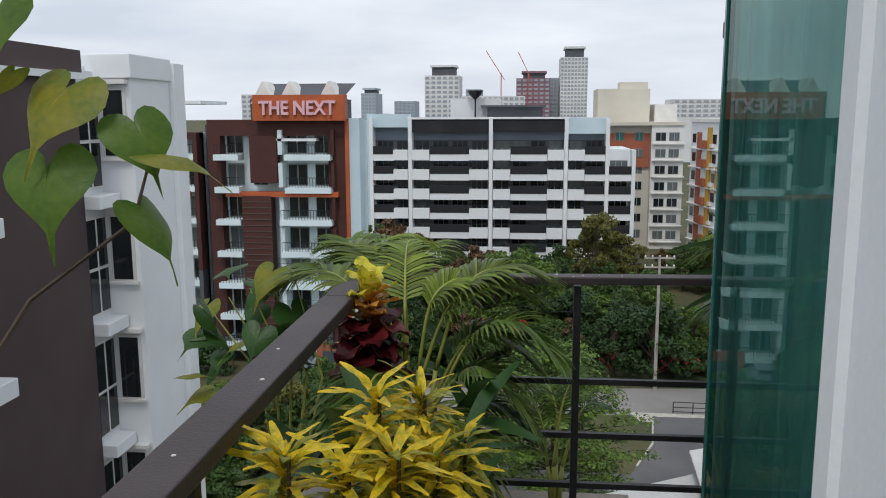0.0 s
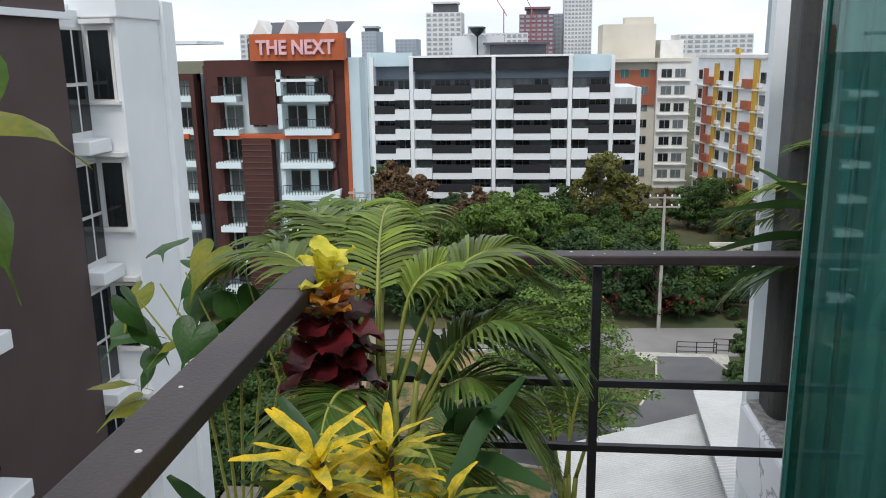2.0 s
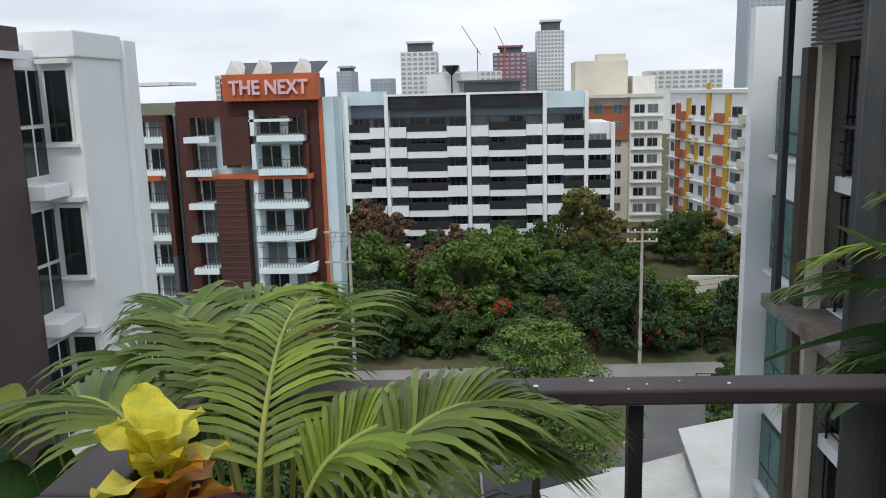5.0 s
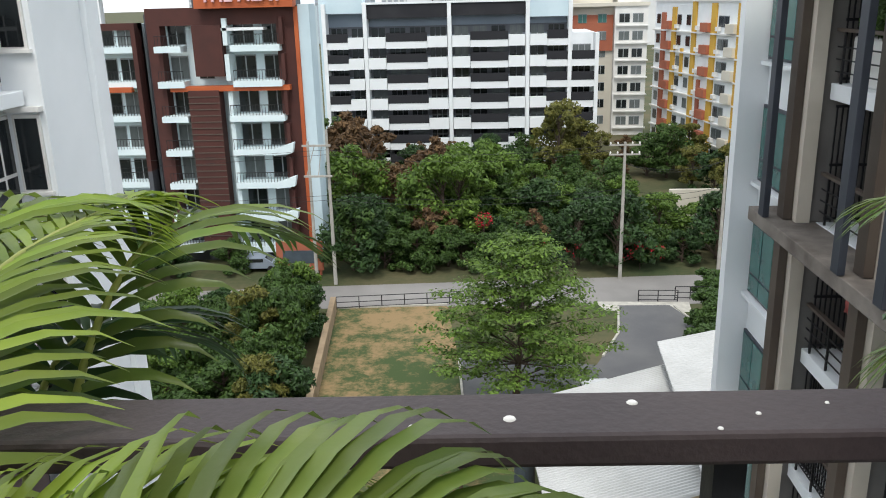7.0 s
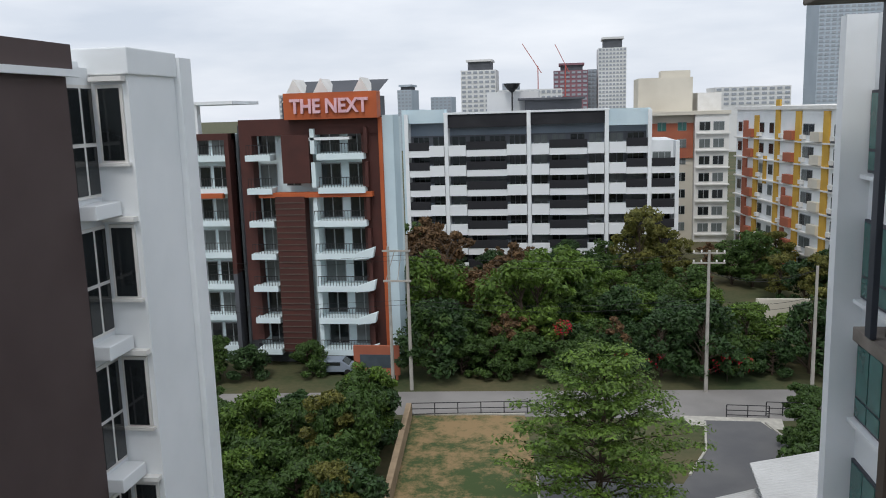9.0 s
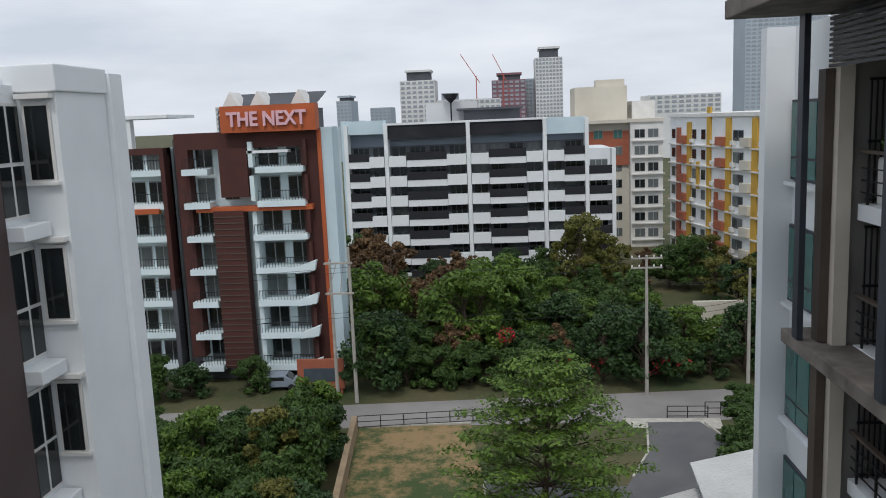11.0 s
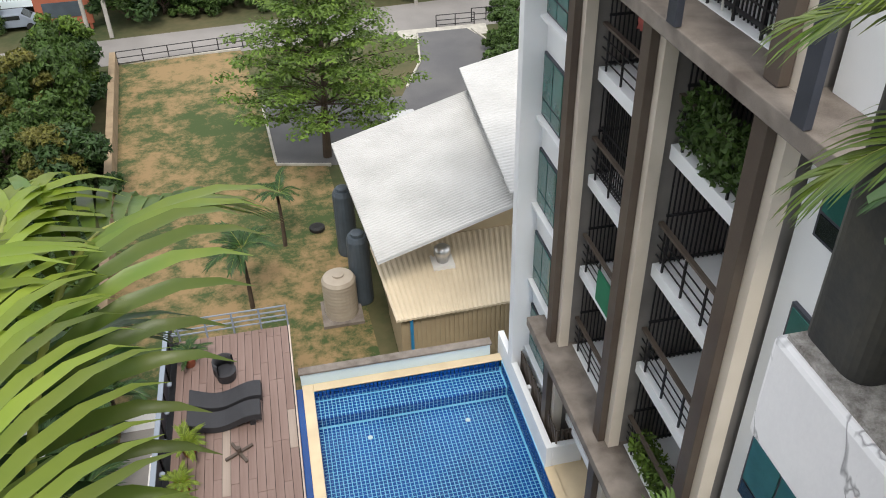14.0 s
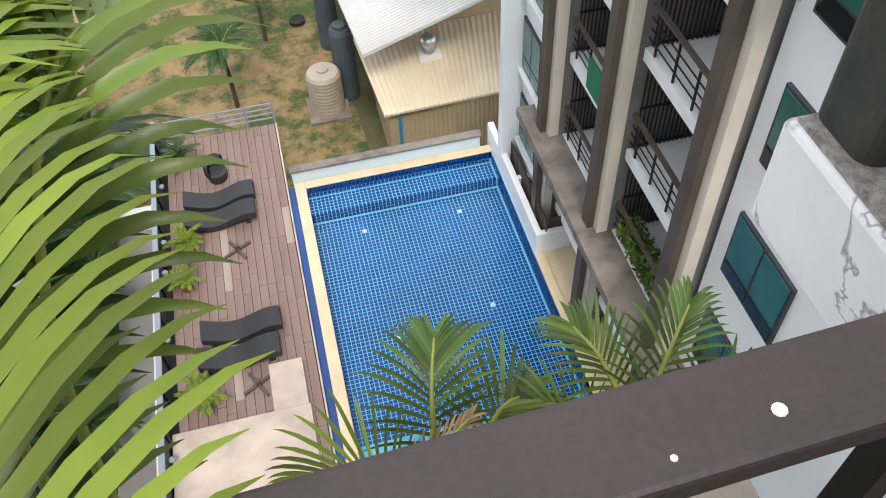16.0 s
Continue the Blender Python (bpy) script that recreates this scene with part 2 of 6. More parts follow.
_l.new(_base, _mx.inputs["A"])
_l.new(_mx.outputs["Result"], _n["Principled BSDF"].inputs["Base Color"])
_n.remove(_w)


def glassmat(name, c, rough=0.05):
    """A window that reflects the sky over a dark room: opaque gloss."""
    m = mat(name, c, tuple(v * 0.6 for v in c), rough, scale=1.2, bump=0.0, spec=0.6)
    return m


WINDARK = glassmat("dark_window_glass", (0.02, 0.024, 0.026), 0.08)
WINGREEN = glassmat("green_tinted_glass", (0.04, 0.16, 0.14), 0.12)
WINGREY = glassmat("grey_curtained_glass", (0.16, 0.18, 0.18), 0.15)


def clearglass(name, color, rough=0.0, ior=1.6):
    m = bpy.data.materials.new(name)
    m.use_nodes = True
    n, l = m.node_tree.nodes, m.node_tree.links
    tr, gl, ms, fr = [n.new("ShaderNode" + k) for k in ("BsdfTransparent", "BsdfGlossy", "MixShader", "Fresnel")]
    tr.inputs["Color"].default_value = (*color, 1)
    gl.inputs["Roughness"].default_value = rough
    gl.inputs["Color"].default_value = (0.85, 0.95, 0.92, 1)
    fr.inputs["IOR"].default_value = ior
    l.new(fr.outputs["Fac"], ms.inputs["Fac"])
    l.new(tr.outputs["BSDF"], ms.inputs[1])
    l.new(gl.outputs["BSDF"], ms.inputs[2])
    l.new(ms.outputs["Shader"], n["Material Output"].inputs["Surface"])
    return m


GLASSTEAL = clearglass("teal_tinted_pane", (0.52, 0.74, 0.72))
_n, _l = GLASSTEAL.node_tree.nodes, GLASSTEAL.node_tree.links
_lw, _pw, _sc = _n.new("ShaderNodeLayerWeight"), _n.new("ShaderNodeMath"), _n.new("ShaderNodeMath")
_lw.inputs["Blend"].default_value = 0.5
_pw.operation, _pw.inputs[1].default_value = "POWER", 5.0
_sc.operation, _sc.inputs[1].default_value, _sc.inputs[2].default_value = "MULTIPLY_ADD", 0.6, 0.03
_l.new(_lw.outputs["Facing"], _pw.inputs[0])
_l.new(_pw.outputs["Value"], _sc.inputs[0])
_l.new(_sc.outputs["Value"], next(k for k in _n if k.bl_idname == "ShaderNodeMixShader").inputs["Fac"])
WATER = clearglass("pool_water", (0.78, 0.94, 0.99), 0.02, 1.2)
_n, _l = WATER.node_tree.nodes, WATER.node_tree.links
_no, _bp = _n.new("ShaderNodeTexNoise"), _n.new("ShaderNodeBump")
_no.inputs["Scale"].default_value, _bp.inputs["Strength"].default_value = 2.5, 0.06
_l.new(_no.outputs["Fac"], _bp.inputs["Height"])
for _k in _n:
    if _k.bl_idname in ("ShaderNodeBsdfGlossy", "ShaderNodeFresnel"):
        _l.new(_bp.outputs["Normal"], _k.inputs["Normal"])

PALMLEAF = leafmat("areca_leaf", (0.075, 0.145, 0.025), (0.17, 0.21, 0.04), 0.38, 0.3, 3)
PALMDARK = leafmat("dark_palm_leaf", (0.025, 0.07, 0.018), (0.05, 0.1, 0.025), 0.4, 0.25, 3)
PALMDRY = leafmat("dry_palm_leaf", (0.3, 0.2, 0.08), (0.2, 0.12, 0.05), 0.7, 0.2, 3)
PALMYEL = leafmat("yellow_green_leaf", (0.25, 0.32, 0.04), (0.15, 0.24, 0.03), 0.4, 0.4, 3)
RACHIS = mat("yellow_green_stalk", (0.3, 0.32, 0.06), (0.2, 0.22, 0.05), 0.5, scale=6)
CROTYEL = leafmat("yellow_variegated_leaf", (0.85, 0.58, 0.015), (0.3, 0.3, 0.02), 0.35, 0.3, 40)
CROTGRN = leafmat("green_speckled_leaf", (0.06, 0.12, 0.015), (0.42, 0.36, 0.03), 0.35, 0.3, 34)
CROTTOP = leafmat("pale_yellow_croton_leaf", (0.8, 0.68, 0.06), (0.5, 0.5, 0.06), 0.35, 0.3, 22)
CROTPEACH = leafmat("peach_croton_leaf", (0.7, 0.36, 0.06), (0.5, 0.2, 0.05), 0.35, 0.3, 22)
CROTRED = leafmat("dark_red_croton_leaf", (0.13, 0.012, 0.014), (0.035, 0.008, 0.012), 0.3, 0.12, 20)
HEART = leafmat("heart_leaf_green", (0.13, 0.21, 0.025), (0.06, 0.13, 0.018), 0.4, 0.45, 9, island=False)
HEARTYEL = leafmat("yellowing_heart_leaf", (0.3, 0.27, 0.03), (0.11, 0.17, 0.02), 0.45, 0.4, 9, island=False)
HEARTDK = leafmat("dark_heart_leaf", (0.04, 0.1, 0.016), (0.02, 0.06, 0.01), 0.4, 0.3, 9)
BROADLEAF = leafmat("broad_banana_leaf", (0.035, 0.085, 0.022), (0.06, 0.12, 0.03), 0.35, 0.25, 4)
TREE1 = leafmat("tree_leaf_mid", (0.075, 0.135, 0.028), (0.045, 0.085, 0.02), 0.55, 0.3, 0.6)
TREE2 = leafmat("tree_leaf_bright", (0.13, 0.21, 0.03), (0.08, 0.14, 0.024), 0.55, 0.3, 0.6)
TREE3 = leafmat("tree_leaf_olive", (0.17, 0.16, 0.035), (0.1, 0.11, 0.025), 0.6, 0.3, 0.6)
TREE4 = leafmat("tree_leaf_brown", (0.17, 0.1, 0.045), (0.1, 0.06, 0.03), 0.7, 0.25, 0.6)
TREE5 = leafmat("tree_leaf_dark", (0.045, 0.09, 0.024), (0.028, 0.06, 0.018), 0.55, 0.25, 0.6)
FLOWER = leafmat("red_blossom", (0.5, 0.02, 0.04), (0.3, 0.02, 0.03), 0.6, 0.3, 2)


# ---- mesh helpers ----
class B:
    """Collects vertices and faces of one mesh."""

    def __init__(self):
        self.v, self.f = [], []

    def add(self, verts, faces):
        k = len(self.v)
        self.v += [tuple(p) for p in verts]
        self.f += [tuple(i + k for i in q) for q in faces]
        return self

    def box(self, x0, x1, y0, y1, z0, z1, m=None):
        p = [(x, y, z) for z in (z0, z1) for y in (y0, y1) for x in (x0, x1)]
        if m is not None:
            p = [m @ Vector(q) for q in p]
        return self.add(p, [(0, 2, 3, 1), (4, 5, 7, 6), (0, 1, 5, 4), (2, 6, 7, 3), (0, 4, 6, 2), (1, 3, 7, 5)])

    def ring(self, rows, n=12, closed=True, cap=True):
        """Rows of (centre, radius, axis u, axis v): a tube through rings."""
        k = len(self.v)
        for c, r, u, w in rows:
            for i in range(n):
                a = 2 * math.pi * i / n
                self.v.append(tuple(Vector(c) + (Vector(u) * math.cos(a) + Vector(w) * math.sin(a)) * r))
        for j in range(len(rows) - 1):
            for i in range(n):
                a, b = k + j * n + i, k + j * n + (i + 1) % n
                self.f.append((a, b, b + n, a + n))
        if cap:
            self.f.append(tuple(range(k + n - 1, k - 1, -1)))
            self.f.append(tuple(range(k + (len(rows) - 1) * n, k + len(rows) * n)))
        return self

    def lathe(self, x, y, prof, n=16):
        return self.ring([((x, y, z), r, (1, 0, 0), (0, 1, 0)) for r, z in prof], n)

    def tube(self, pts, r, n=6, r1=None):
        pts = [Vector(p) for p in pts]
        rows = []
        for i, p in enumerate(pts):
            d = (pts[min(i + 1, len(pts) - 1)] - pts[max(i - 1, 0)]).normalized()
            u = d.orthogonal().normalized()
            if i and rows:
                pu = Vector(rows[-1][2])
                u = (pu - d * pu.dot(d)).normalized()
            q = r if r1 is None else r + (r1 - r) * i / max(1, len(pts) - 1)
            rows.append((p, q, u, d.cross(u)))
        return self.ring(rows, n)

    def data(self, name, material, smooth=False):
        me = bpy.data.meshes.new(name)
        me.from_pydata(self.v, [], self.f)
        me.materials.append(material)
        if smooth:
            me.shade_smooth()
        me.update()
        return me


def part(name, b, material, parent, label="", smooth=False, bevel=0.0):
    ob = new(name, b.data(name, material, smooth) if isinstance(b, B) else b)
    ob.parent = parent
    if label:
        tagged(ob, label)
    if bevel:
        md = ob.modifiers.new("bevel", "BEVEL")
        md.width, md.segments, md.limit_method = bevel, 2, "ANGLE"
    return ob


def thing(name, label, category, group="", kind="", at=(0, 0, 0)):
    ob = tagged(new(name), label, category, group, kind)
    ob.location = at
    return ob


def struct(name, b, material, label, category, bevel=0.0, smooth=False, kind="structure"):
    ob = part(name, b, material, None, "", smooth, bevel)
    return tagged(ob, label, category, "", kind)


def piece(name, me, parent, x, y, z, rz=0.0, s=(1, 1, 1)):
    ob = new(name, me)
    ob.parent = parent
    ob.location, ob.rotation_euler, ob.scale = (x, y, z), (0, 0, rz), s
    return ob


def unit(name, material):
    """A box one metre each way, centred in x, resting on y = 0 and z = 0, to be scaled."""
    return B().box(-0.5, 0.5, 0, 1, 0, 1).data(name, material)


rnd = random.Random(7)

# ---- ground, road ----
g = B()
g.add([(-3000, -800, -0.02), (3000, -800, -0.02), (3000, 4000, -0.02), (-3000, 4000, -0.02)], [(0, 1, 2, 3)])
struct("ground", g, GROUND, "rough green ground with weeds around the buildings", "ground")
g = B().add([(-80, 57.5, 0.0), (-10.3, 64.0, 0.0), (18, 64.6, 0.0), (70, 68, 0.0), (70, 75, 0), (18, 71.6, 0.0), (-11, 69.4, 0.0), (-80, 63, 0)],
            [(0, 1, 6, 7), (1, 2, 5, 6), (2, 3, 4, 5)])
struct("road", g, ROADMAT, "grey concrete road with dusty verges", "road")
g = B().add([(-10.4, 64.0, 0.004), (-7.4, 30.6, 0.004), (-5.0, 15, 0.004), (4.2, 15, 0.004), (3.2, 45.2, 0.004), (0.27, 45.9, 0.004), (-0.3, 54.3, 0.004), (-1.5, 64.4, 0.004)],
            [(0, 1, 5, 6, 7), (1, 2, 3, 4, 5)])
struct("lawn", g, LAWN, "patchy lawn worn down to dry earth", "lawn")
g = B().add([(0.3, 45.9, 0.008), (3.3, 45.1, 0.008), (14, 43, 0.008), (17, 55, 0.008), (17.2, 61, 0.008), (16.2, 64.3, 0.008), (12.1, 64.3, 0.008), (11.3, 58.6, 0.008), (9, 53.2, 0.008), (-0.2, 54.3, 0.008)],
            [(0, 1, 2, 8, 9), (2, 3, 4, 5, 6, 7, 8)])
struct("driveway", g, ASPHALT, "dark asphalt driveway and parking apron", "driveway")
g = B().add([(11.0, 63.2, 0.003), (17.6, 62.8, 0.003), (17.9, 65, 0.003), (10.4, 65.2, 0.003)], [(0, 1, 2, 3)])
struct("driveway_apron", g, KERB, "pale concrete apron where driveway meets road", "pavement")
k = B()
for a, b2 in (((12.1, 63.9), (11.3, 58.6)), ((11.3, 58.6), (9.6, 54.5)), ((16.5, 64), (17.3, 60.4)), ((17.3, 60.4), (17.1, 54)), ((0.27, 46), (-0.27, 54.3)), ((0.27, 45.85), (3.4, 45.05)), ((-10.3, 63.9), (-1.5, 64.6))):
    d = (Vector(b2) - Vector(a))
    m = Matrix.Translation((a[0], a[1], 0)) @ Matrix.Rotation(math.atan2(d.y, d.x), 4, "Z")
    k.box(0, d.length, -0.08, 0.08, -0.05, 0.13, m)
struct("kerb", k, KERB, "pale concrete kerbs along lawn and driveway", "kerb", bevel=0.02)
g = B()
for i in range(12):
    y0, y1 = 31 + i * 2.7, 31 + (i + 1) * 2.7
    x0, x1 = -7.35 - (y0 - 31) * 0.092, -7.35 - (y1 - 31) * 0.092
    p = [(x0 - .42, y0, 0), (x0, y0, 0), (x1, y1 - .015, 0), (x1 - .42, y1 - .015, 0)]
    g.add(p + [(a, b2, 1.2) for a, b2, c in p], [(0, 3, 2, 1), (4, 5, 6, 7), (0, 1, 5, 4), (1, 2, 6, 5), (2, 3, 7, 6), (3, 0, 4, 7)])
struct("boundary_wall", g, TAN, "low tan block boundary wall beside the lawn", "wall")

# ---- own balcony ----
struct("own_block", B().box(0.98, 8.05, -10, 2.9, 0, 22.1), WHITE, "white lower storeys of the apartment building", "wall")
struct("balcony_floor", B().box(0.98, 4.2, -1.6, 3.06, 22.1, 22.35), CONC, "grey concrete balcony slab", "floor")
b = B().box(2.0, 2.12, -1.6, 1.55, 22.35, 25.0)
struct("wall_east", b, WHITE, "smooth white wall beside the glass door", "wall")
struct("wall_south", B().box(0.98, 4.2, -1.75, -1.6, 22.35, 25.0), WHITE, "plain white wall behind the balcony", "wall")
struct("wall_room", B().box(4.1, 4.2, -1.6, 2.4, 22.35, 25.0), WHITE, "plain back wall of the room", "wall")
struct("ceiling", B().box(2.0, 4.2, -1.6, 2.4, 25.0, 25.15), WHITE, "white ceiling over the room", "ceiling")
t = thing("door_1", "teal-tinted glass sliding door with pale curtain behind", "door", kind="structure")
part("glass_pane", B().box(2.004, 2.014, 1.55, 2.24, 22.37, 25.0), GLASSTEAL, t, "teal tinted glass pane").visible_shadow = False
part("pane_edge", B().box(2.0, 2.018, 2.24, 2.252, 22.37, 25.0), WINGREEN, t, "polished green glass edge")
part("jamb", B().box(1.985, 2.03, 1.5, 1.55, 22.35, 25.0), WHITE, t)
c = B()
n = 60
for i in range(n + 1):
    y = 1.57 + 0.81 * i / n
    x = 2.05 + 0.02 * math.sin(i * 1.1) + 0.008 * math.sin(i * 2.7)
    c.v += [(x, y, 22.4), (x + 0.006 * math.sin(i), y, 24.95)]
    if i:
        c.f.append((2 * i - 2, 2 * i, 2 * i + 1, 2 * i - 1))
curtain = struct("curtain", c, CURTAIN, "pale curtain hanging in folds behind glass", "curtain", smooth=True, kind="thing")
curtain.modifiers.new("thick", "SOLIDIFY").thickness = 0.003
struct("curtain_chain", B().tube([(2.022, 2.14, 24.9), (2.022, 2.145, 23.4), (2.022, 2.14, 22.7)], 0.004), STEEL, "thin bead chain of the curtain", "chain", kind="thing")

t = thing("balcony_railing", "dark brown painted steel railing with flat cap", "railing")
part("cap", B().box(1.05, 1.135, -1.6, 2.62, 23.395, 23.43), RAIL, t, bevel=0.004)
part("cap", B().box(1.05, 1.135, 2.623, 3.04, 23.394, 23.429), RAIL, t, bevel=0.004)
CAPTURN = Matrix.Translation((1.5, 2.985, 0)) @ Matrix.Rotation(radians(2.0), 4, "Z") @ Matrix.Translation((-1.5, -2.985, 0))
part("cap", B().box(1.14, 3.4, 2.95, 3.012, 23.4, 23.424, CAPTURN), RAIL, t, bevel=0.004)
for z in (23.08, 22.9, 22.73, 22.56, 22.42):
    part("bar", B().box(1.12, 3.4, 2.99, 3.008, z - 0.009, z + 0.009), DARKSTEEL, t)
    part("bar", B().box(1.083, 1.1, -1.6, 3.0, z - 0.009, z + 0.009), DARKSTEEL, t)
for x in (1.765, 2.6):
    part("post", B().box(x - 0.011, x + 0.011, 2.985, 3.013, 22.35, 23.39), DARKSTEEL, t)
for y in (-1.2, 0.2, 1.6, 2.98):
    part("post", B().box(1.08, 1.103, y - 0.012, y + 0.012, 22.35, 23.395), DARKSTEEL, t)
for x, y, r in ((1.616, 2.977, .0045), (1.70, 3.0, .004), (1.552, 2.966, .0022), (1.9, 2.99, .003), (1.78, 2.985, .002), (1.09, 1.55, .004), (1.11, 1.9, .005), (1.08, 2.1, .004), (1.1, 1.2, .006), (1.75, 2.965, .002), (1.83, 3.0, .0016)):
    z = 23.43 if x < 1.13 else 23.424
    s = B().lathe(0, 0, [(r, 0), (r * 0.8, 0.0008)], 9)
    o = struct("dropping", s, SPOT, "small white bird dropping on the rail cap", "dropping", kind="thing")
    o.location = (x, y, z)

# neighbour's veined parapet with its column
struct("parapet", B().box(2.385, 4.2, 3.1, 3.93, 22.335, 22.64), MARBLE, "white veined cracked plaster parapet", "parapet", bevel=0.015)
struct("parapet_top", B().box(2.405, 4.2, 3.12, 3.91, 22.6, 22.652), GRITTY, "gritty cement top of the parapet", "parapet")
cx, cy, hx, hy, rr = 2.72, 3.83, 0.28, 0.1, 0.05
prof = []
for qx, qy, a0 in ((1, 1, 0), (-1, 1, 90), (-1, -1, 180), (1, -1, 270)):
    for i in range(6):
        a = radians(a0 + i * 18)
        prof.append((cx + qx * (hx - rr) + rr * math.cos(a), cy + qy * (hy - rr) + rr * math.sin(a)))
c = B()
c.v = [(x, y, 22.652) for x, y in prof] + [(x, y, 28.0) for x, y in prof]
m_ = len(prof)
c.f = [(i, (i + 1) % m_, (i + 1) % m_ + m_, i + m_) for i in range(m_)] + [tuple(range(m_, 2 * m_)), tuple(range(m_ - 1, -1, -1))]
struct("column", c, SHADEDCOLUMN, "grey stained column with rounded corners, darkened for overhang shade", "column", smooth=False)
t = thing("neighbour_railing", "dark steel railing on the next parapet", "railing")
part("cap", B().box(2.52, 2.6, 2.5, 3.7, 23.36, 23.4), RAIL, t)
part("post", B().box(2.54, 2.58, 3.66, 3.7, 22.652, 23.36), DARKSTEEL, t)

# ---- the wing of the same building ----
FL = [22.05 - 2.65 * i for i in range(8)]
w = B().box(7.2, 16, 20.97, 21.35, 0, 25.5)
struct("wing_end_wall", w, WHITE, "white end wall of the apartment wing", "wall")
struct("wing_back_wall", B().box(9.7, 16, 9.0, 20.97, 0, 25.5), SHADEWALL, "back walls of the recessed balconies, coloured dark for shade", "wall")
struct("wing_near_wall", B().box(8.05, 16, 3.95, 10.95, 0, 25.5), WHITE, "white rendered wall of the wing", "wall")
struct("wing_eave", B().box(5.8, 12, 12.5, 19.0, 25.5, 25.85), CONC, "grey concrete roof overhang", "roof", bevel=0.03)
struct("wing_spandrel", B().box(7.8, 9.7, 19.0, 20.97, 0, 25.5), WHITE, "white window wall of the wing", "wall")
for i, z in enumerate(FL):
    t = thing("window", "green-tinted sliding window in grey aluminium frame", "window", "wing windows", "structure")
    h = 1.68
    z0 = z + 0.25
    part("frame", B().box(7.74, 7.82, 19.45, 20.93, z0, z0 + h), NAVY, t)
    for a, b2, c0, c1 in ((19.5, 20.16, .5, 1.62), (20.22, 20.88, .5, 1.62), (19.5, 20.16, .06, .44), (20.22, 20.88, .06, .44)):
        part("pane", B().box(7.725, 7.76, a, b2, z0 + c0, z0 + c1), WINGREEN, t)
    part("sill", B().box(7.6, 7.84, 19.0, 20.95, z0 - 0.12, z0 - 0.04), WHITE, t)
for nm, z in (("upper", FL[1]), ("lower", FL[5])):
    struct("concrete_ledge", B().box(7.15, 8.4, 9.4, 19.55, z - 0.3, z - 0.02), CONC, "weathered concrete ledge across the wing", "ledge", bevel=0.02)
for y in (18.15, 14.6, 11.0):
    struct("partition", B().box(7.89, 9.7, y + 0.1, y + 0.5, 0, 24.6), SHADEWALL, "partition between balconies, coloured dark for shade", "wall")
    struct("pier", B().box(7.62, 7.88, y, y + 0.55, 0, 24.6), BEIGE, "beige rendered pier between balconies", "pier")
    for z0, z1 in ((FL[1] + 0.0, 24.5), (FL[5], FL[1] - 0.4), (0.0, FL[5] - 0.4)):
        struct("fin", B().box(7.44, 7.61, y + 0.2, y + 0.55, z0, z1), FINBROWN, "dark brown vertical facade fin", "fin", bevel=0.01)
for y in (18.5, 14.92, 13.43, 10.08):
    struct("steel_fin", B().box(7.1, 7.22, y, y + 0.28, FL[1], 25.5), NAVY, "navy painted steel facade fin", "fin", bevel=0.01)
for ya, yb in ((15.0, 18.0), (10.9, 14.0)):
    t = thing("louvre_screen", "black horizontal slat screen under the roof", "screen")
    for i in range(11):
        part("slat", B().box(7.35, 7.41, ya, yb, 24.5 + i * 0.09, 24.55 + i * 0.09), DARKSTEEL, t)
GBAR = B().box(-0.012, 0.012, 0, 0.03, 0, 2.25).data("bar", DARKSTEEL)
SIDE = [(15.15, 18.15), (11.55, 14.6)]
for bi, (ya, yb) in enumerate(SIDE):
    for i, z in enumerate(FL):
        struct("balcony_slab", B().box(8.0, 9.72, ya - 0.02, yb, z - 0.3, z), WHITE, "white balcony slab edge", "balcony", bevel=0.01)
        t = thing("balcony_rail", "dark steel balcony railing with brown handrail", "railing", "wing balcony railings")
        part("handrail", B().box(8.0, 8.1, ya, yb, z + 0.92, z + 0.98), FINBROWN, t)
        for q in (0.2, 0.42, 0.64):
            part("bar", B().box(8.04, 8.06, ya, yb, z + q, z + q + 0.025), DARKSTEEL, t)
        for q in range(4):
            y = ya + 0.3 + q * 0.8
            part("post", B().box(8.03, 8.07, y, y + 0.04, z, z + 0.92), DARKSTEEL, t)
        t = thing("security_grille", "black vertical bar security grille", "grille", "wing grilles")
        for q in range(15):
            piece("bar", GBAR, t, 8.15 + q * 0.1, yb - 0.06, z)
        for q in (0.05, 1.1, 2.2):
            part("crossbar", B().box(8.12, 9.6, yb - 0.065, yb - 0.025, z + q, z + q + 0.05), DARKSTEEL, t)
        if (bi, i) in ((0, 3), (1, 1), (0, 6)):
            t = thing("security_grille", "black vertical bar grille closing the balcony front", "grille", "wing grilles")
            for q in range(26):
                piece("bar", GBAR, t, 8.22, ya + .06 + q * (yb - ya - .1) / 26, z)
            for q in (0.05, 1.15, 2.2):
                part("crossbar", B().box(8.2, 8.24, ya, yb, z + q, z + q + .05), DARKSTEEL, t)
            part("brace", B().tube([(8.21, ya + .1, z + .1), (8.21, yb - .1, z + 1.1)], .025, 5), DARKSTEEL, t)
        t = thing("window", "dark glazed balcony door in grey frame", "window", "wing balcony doors", "structure")
        part("frame", B().box(9.64, 9.71, ya + 0.1, ya + 1.15, z, z + 2.2), NAVY, t)
        part("pane", B().box(9.62, 9.66, ya + 0.16, ya + 1.09, z + 0.06, z + 2.14), WINDARK if (i + bi) % 3 else WINGREEN, t)
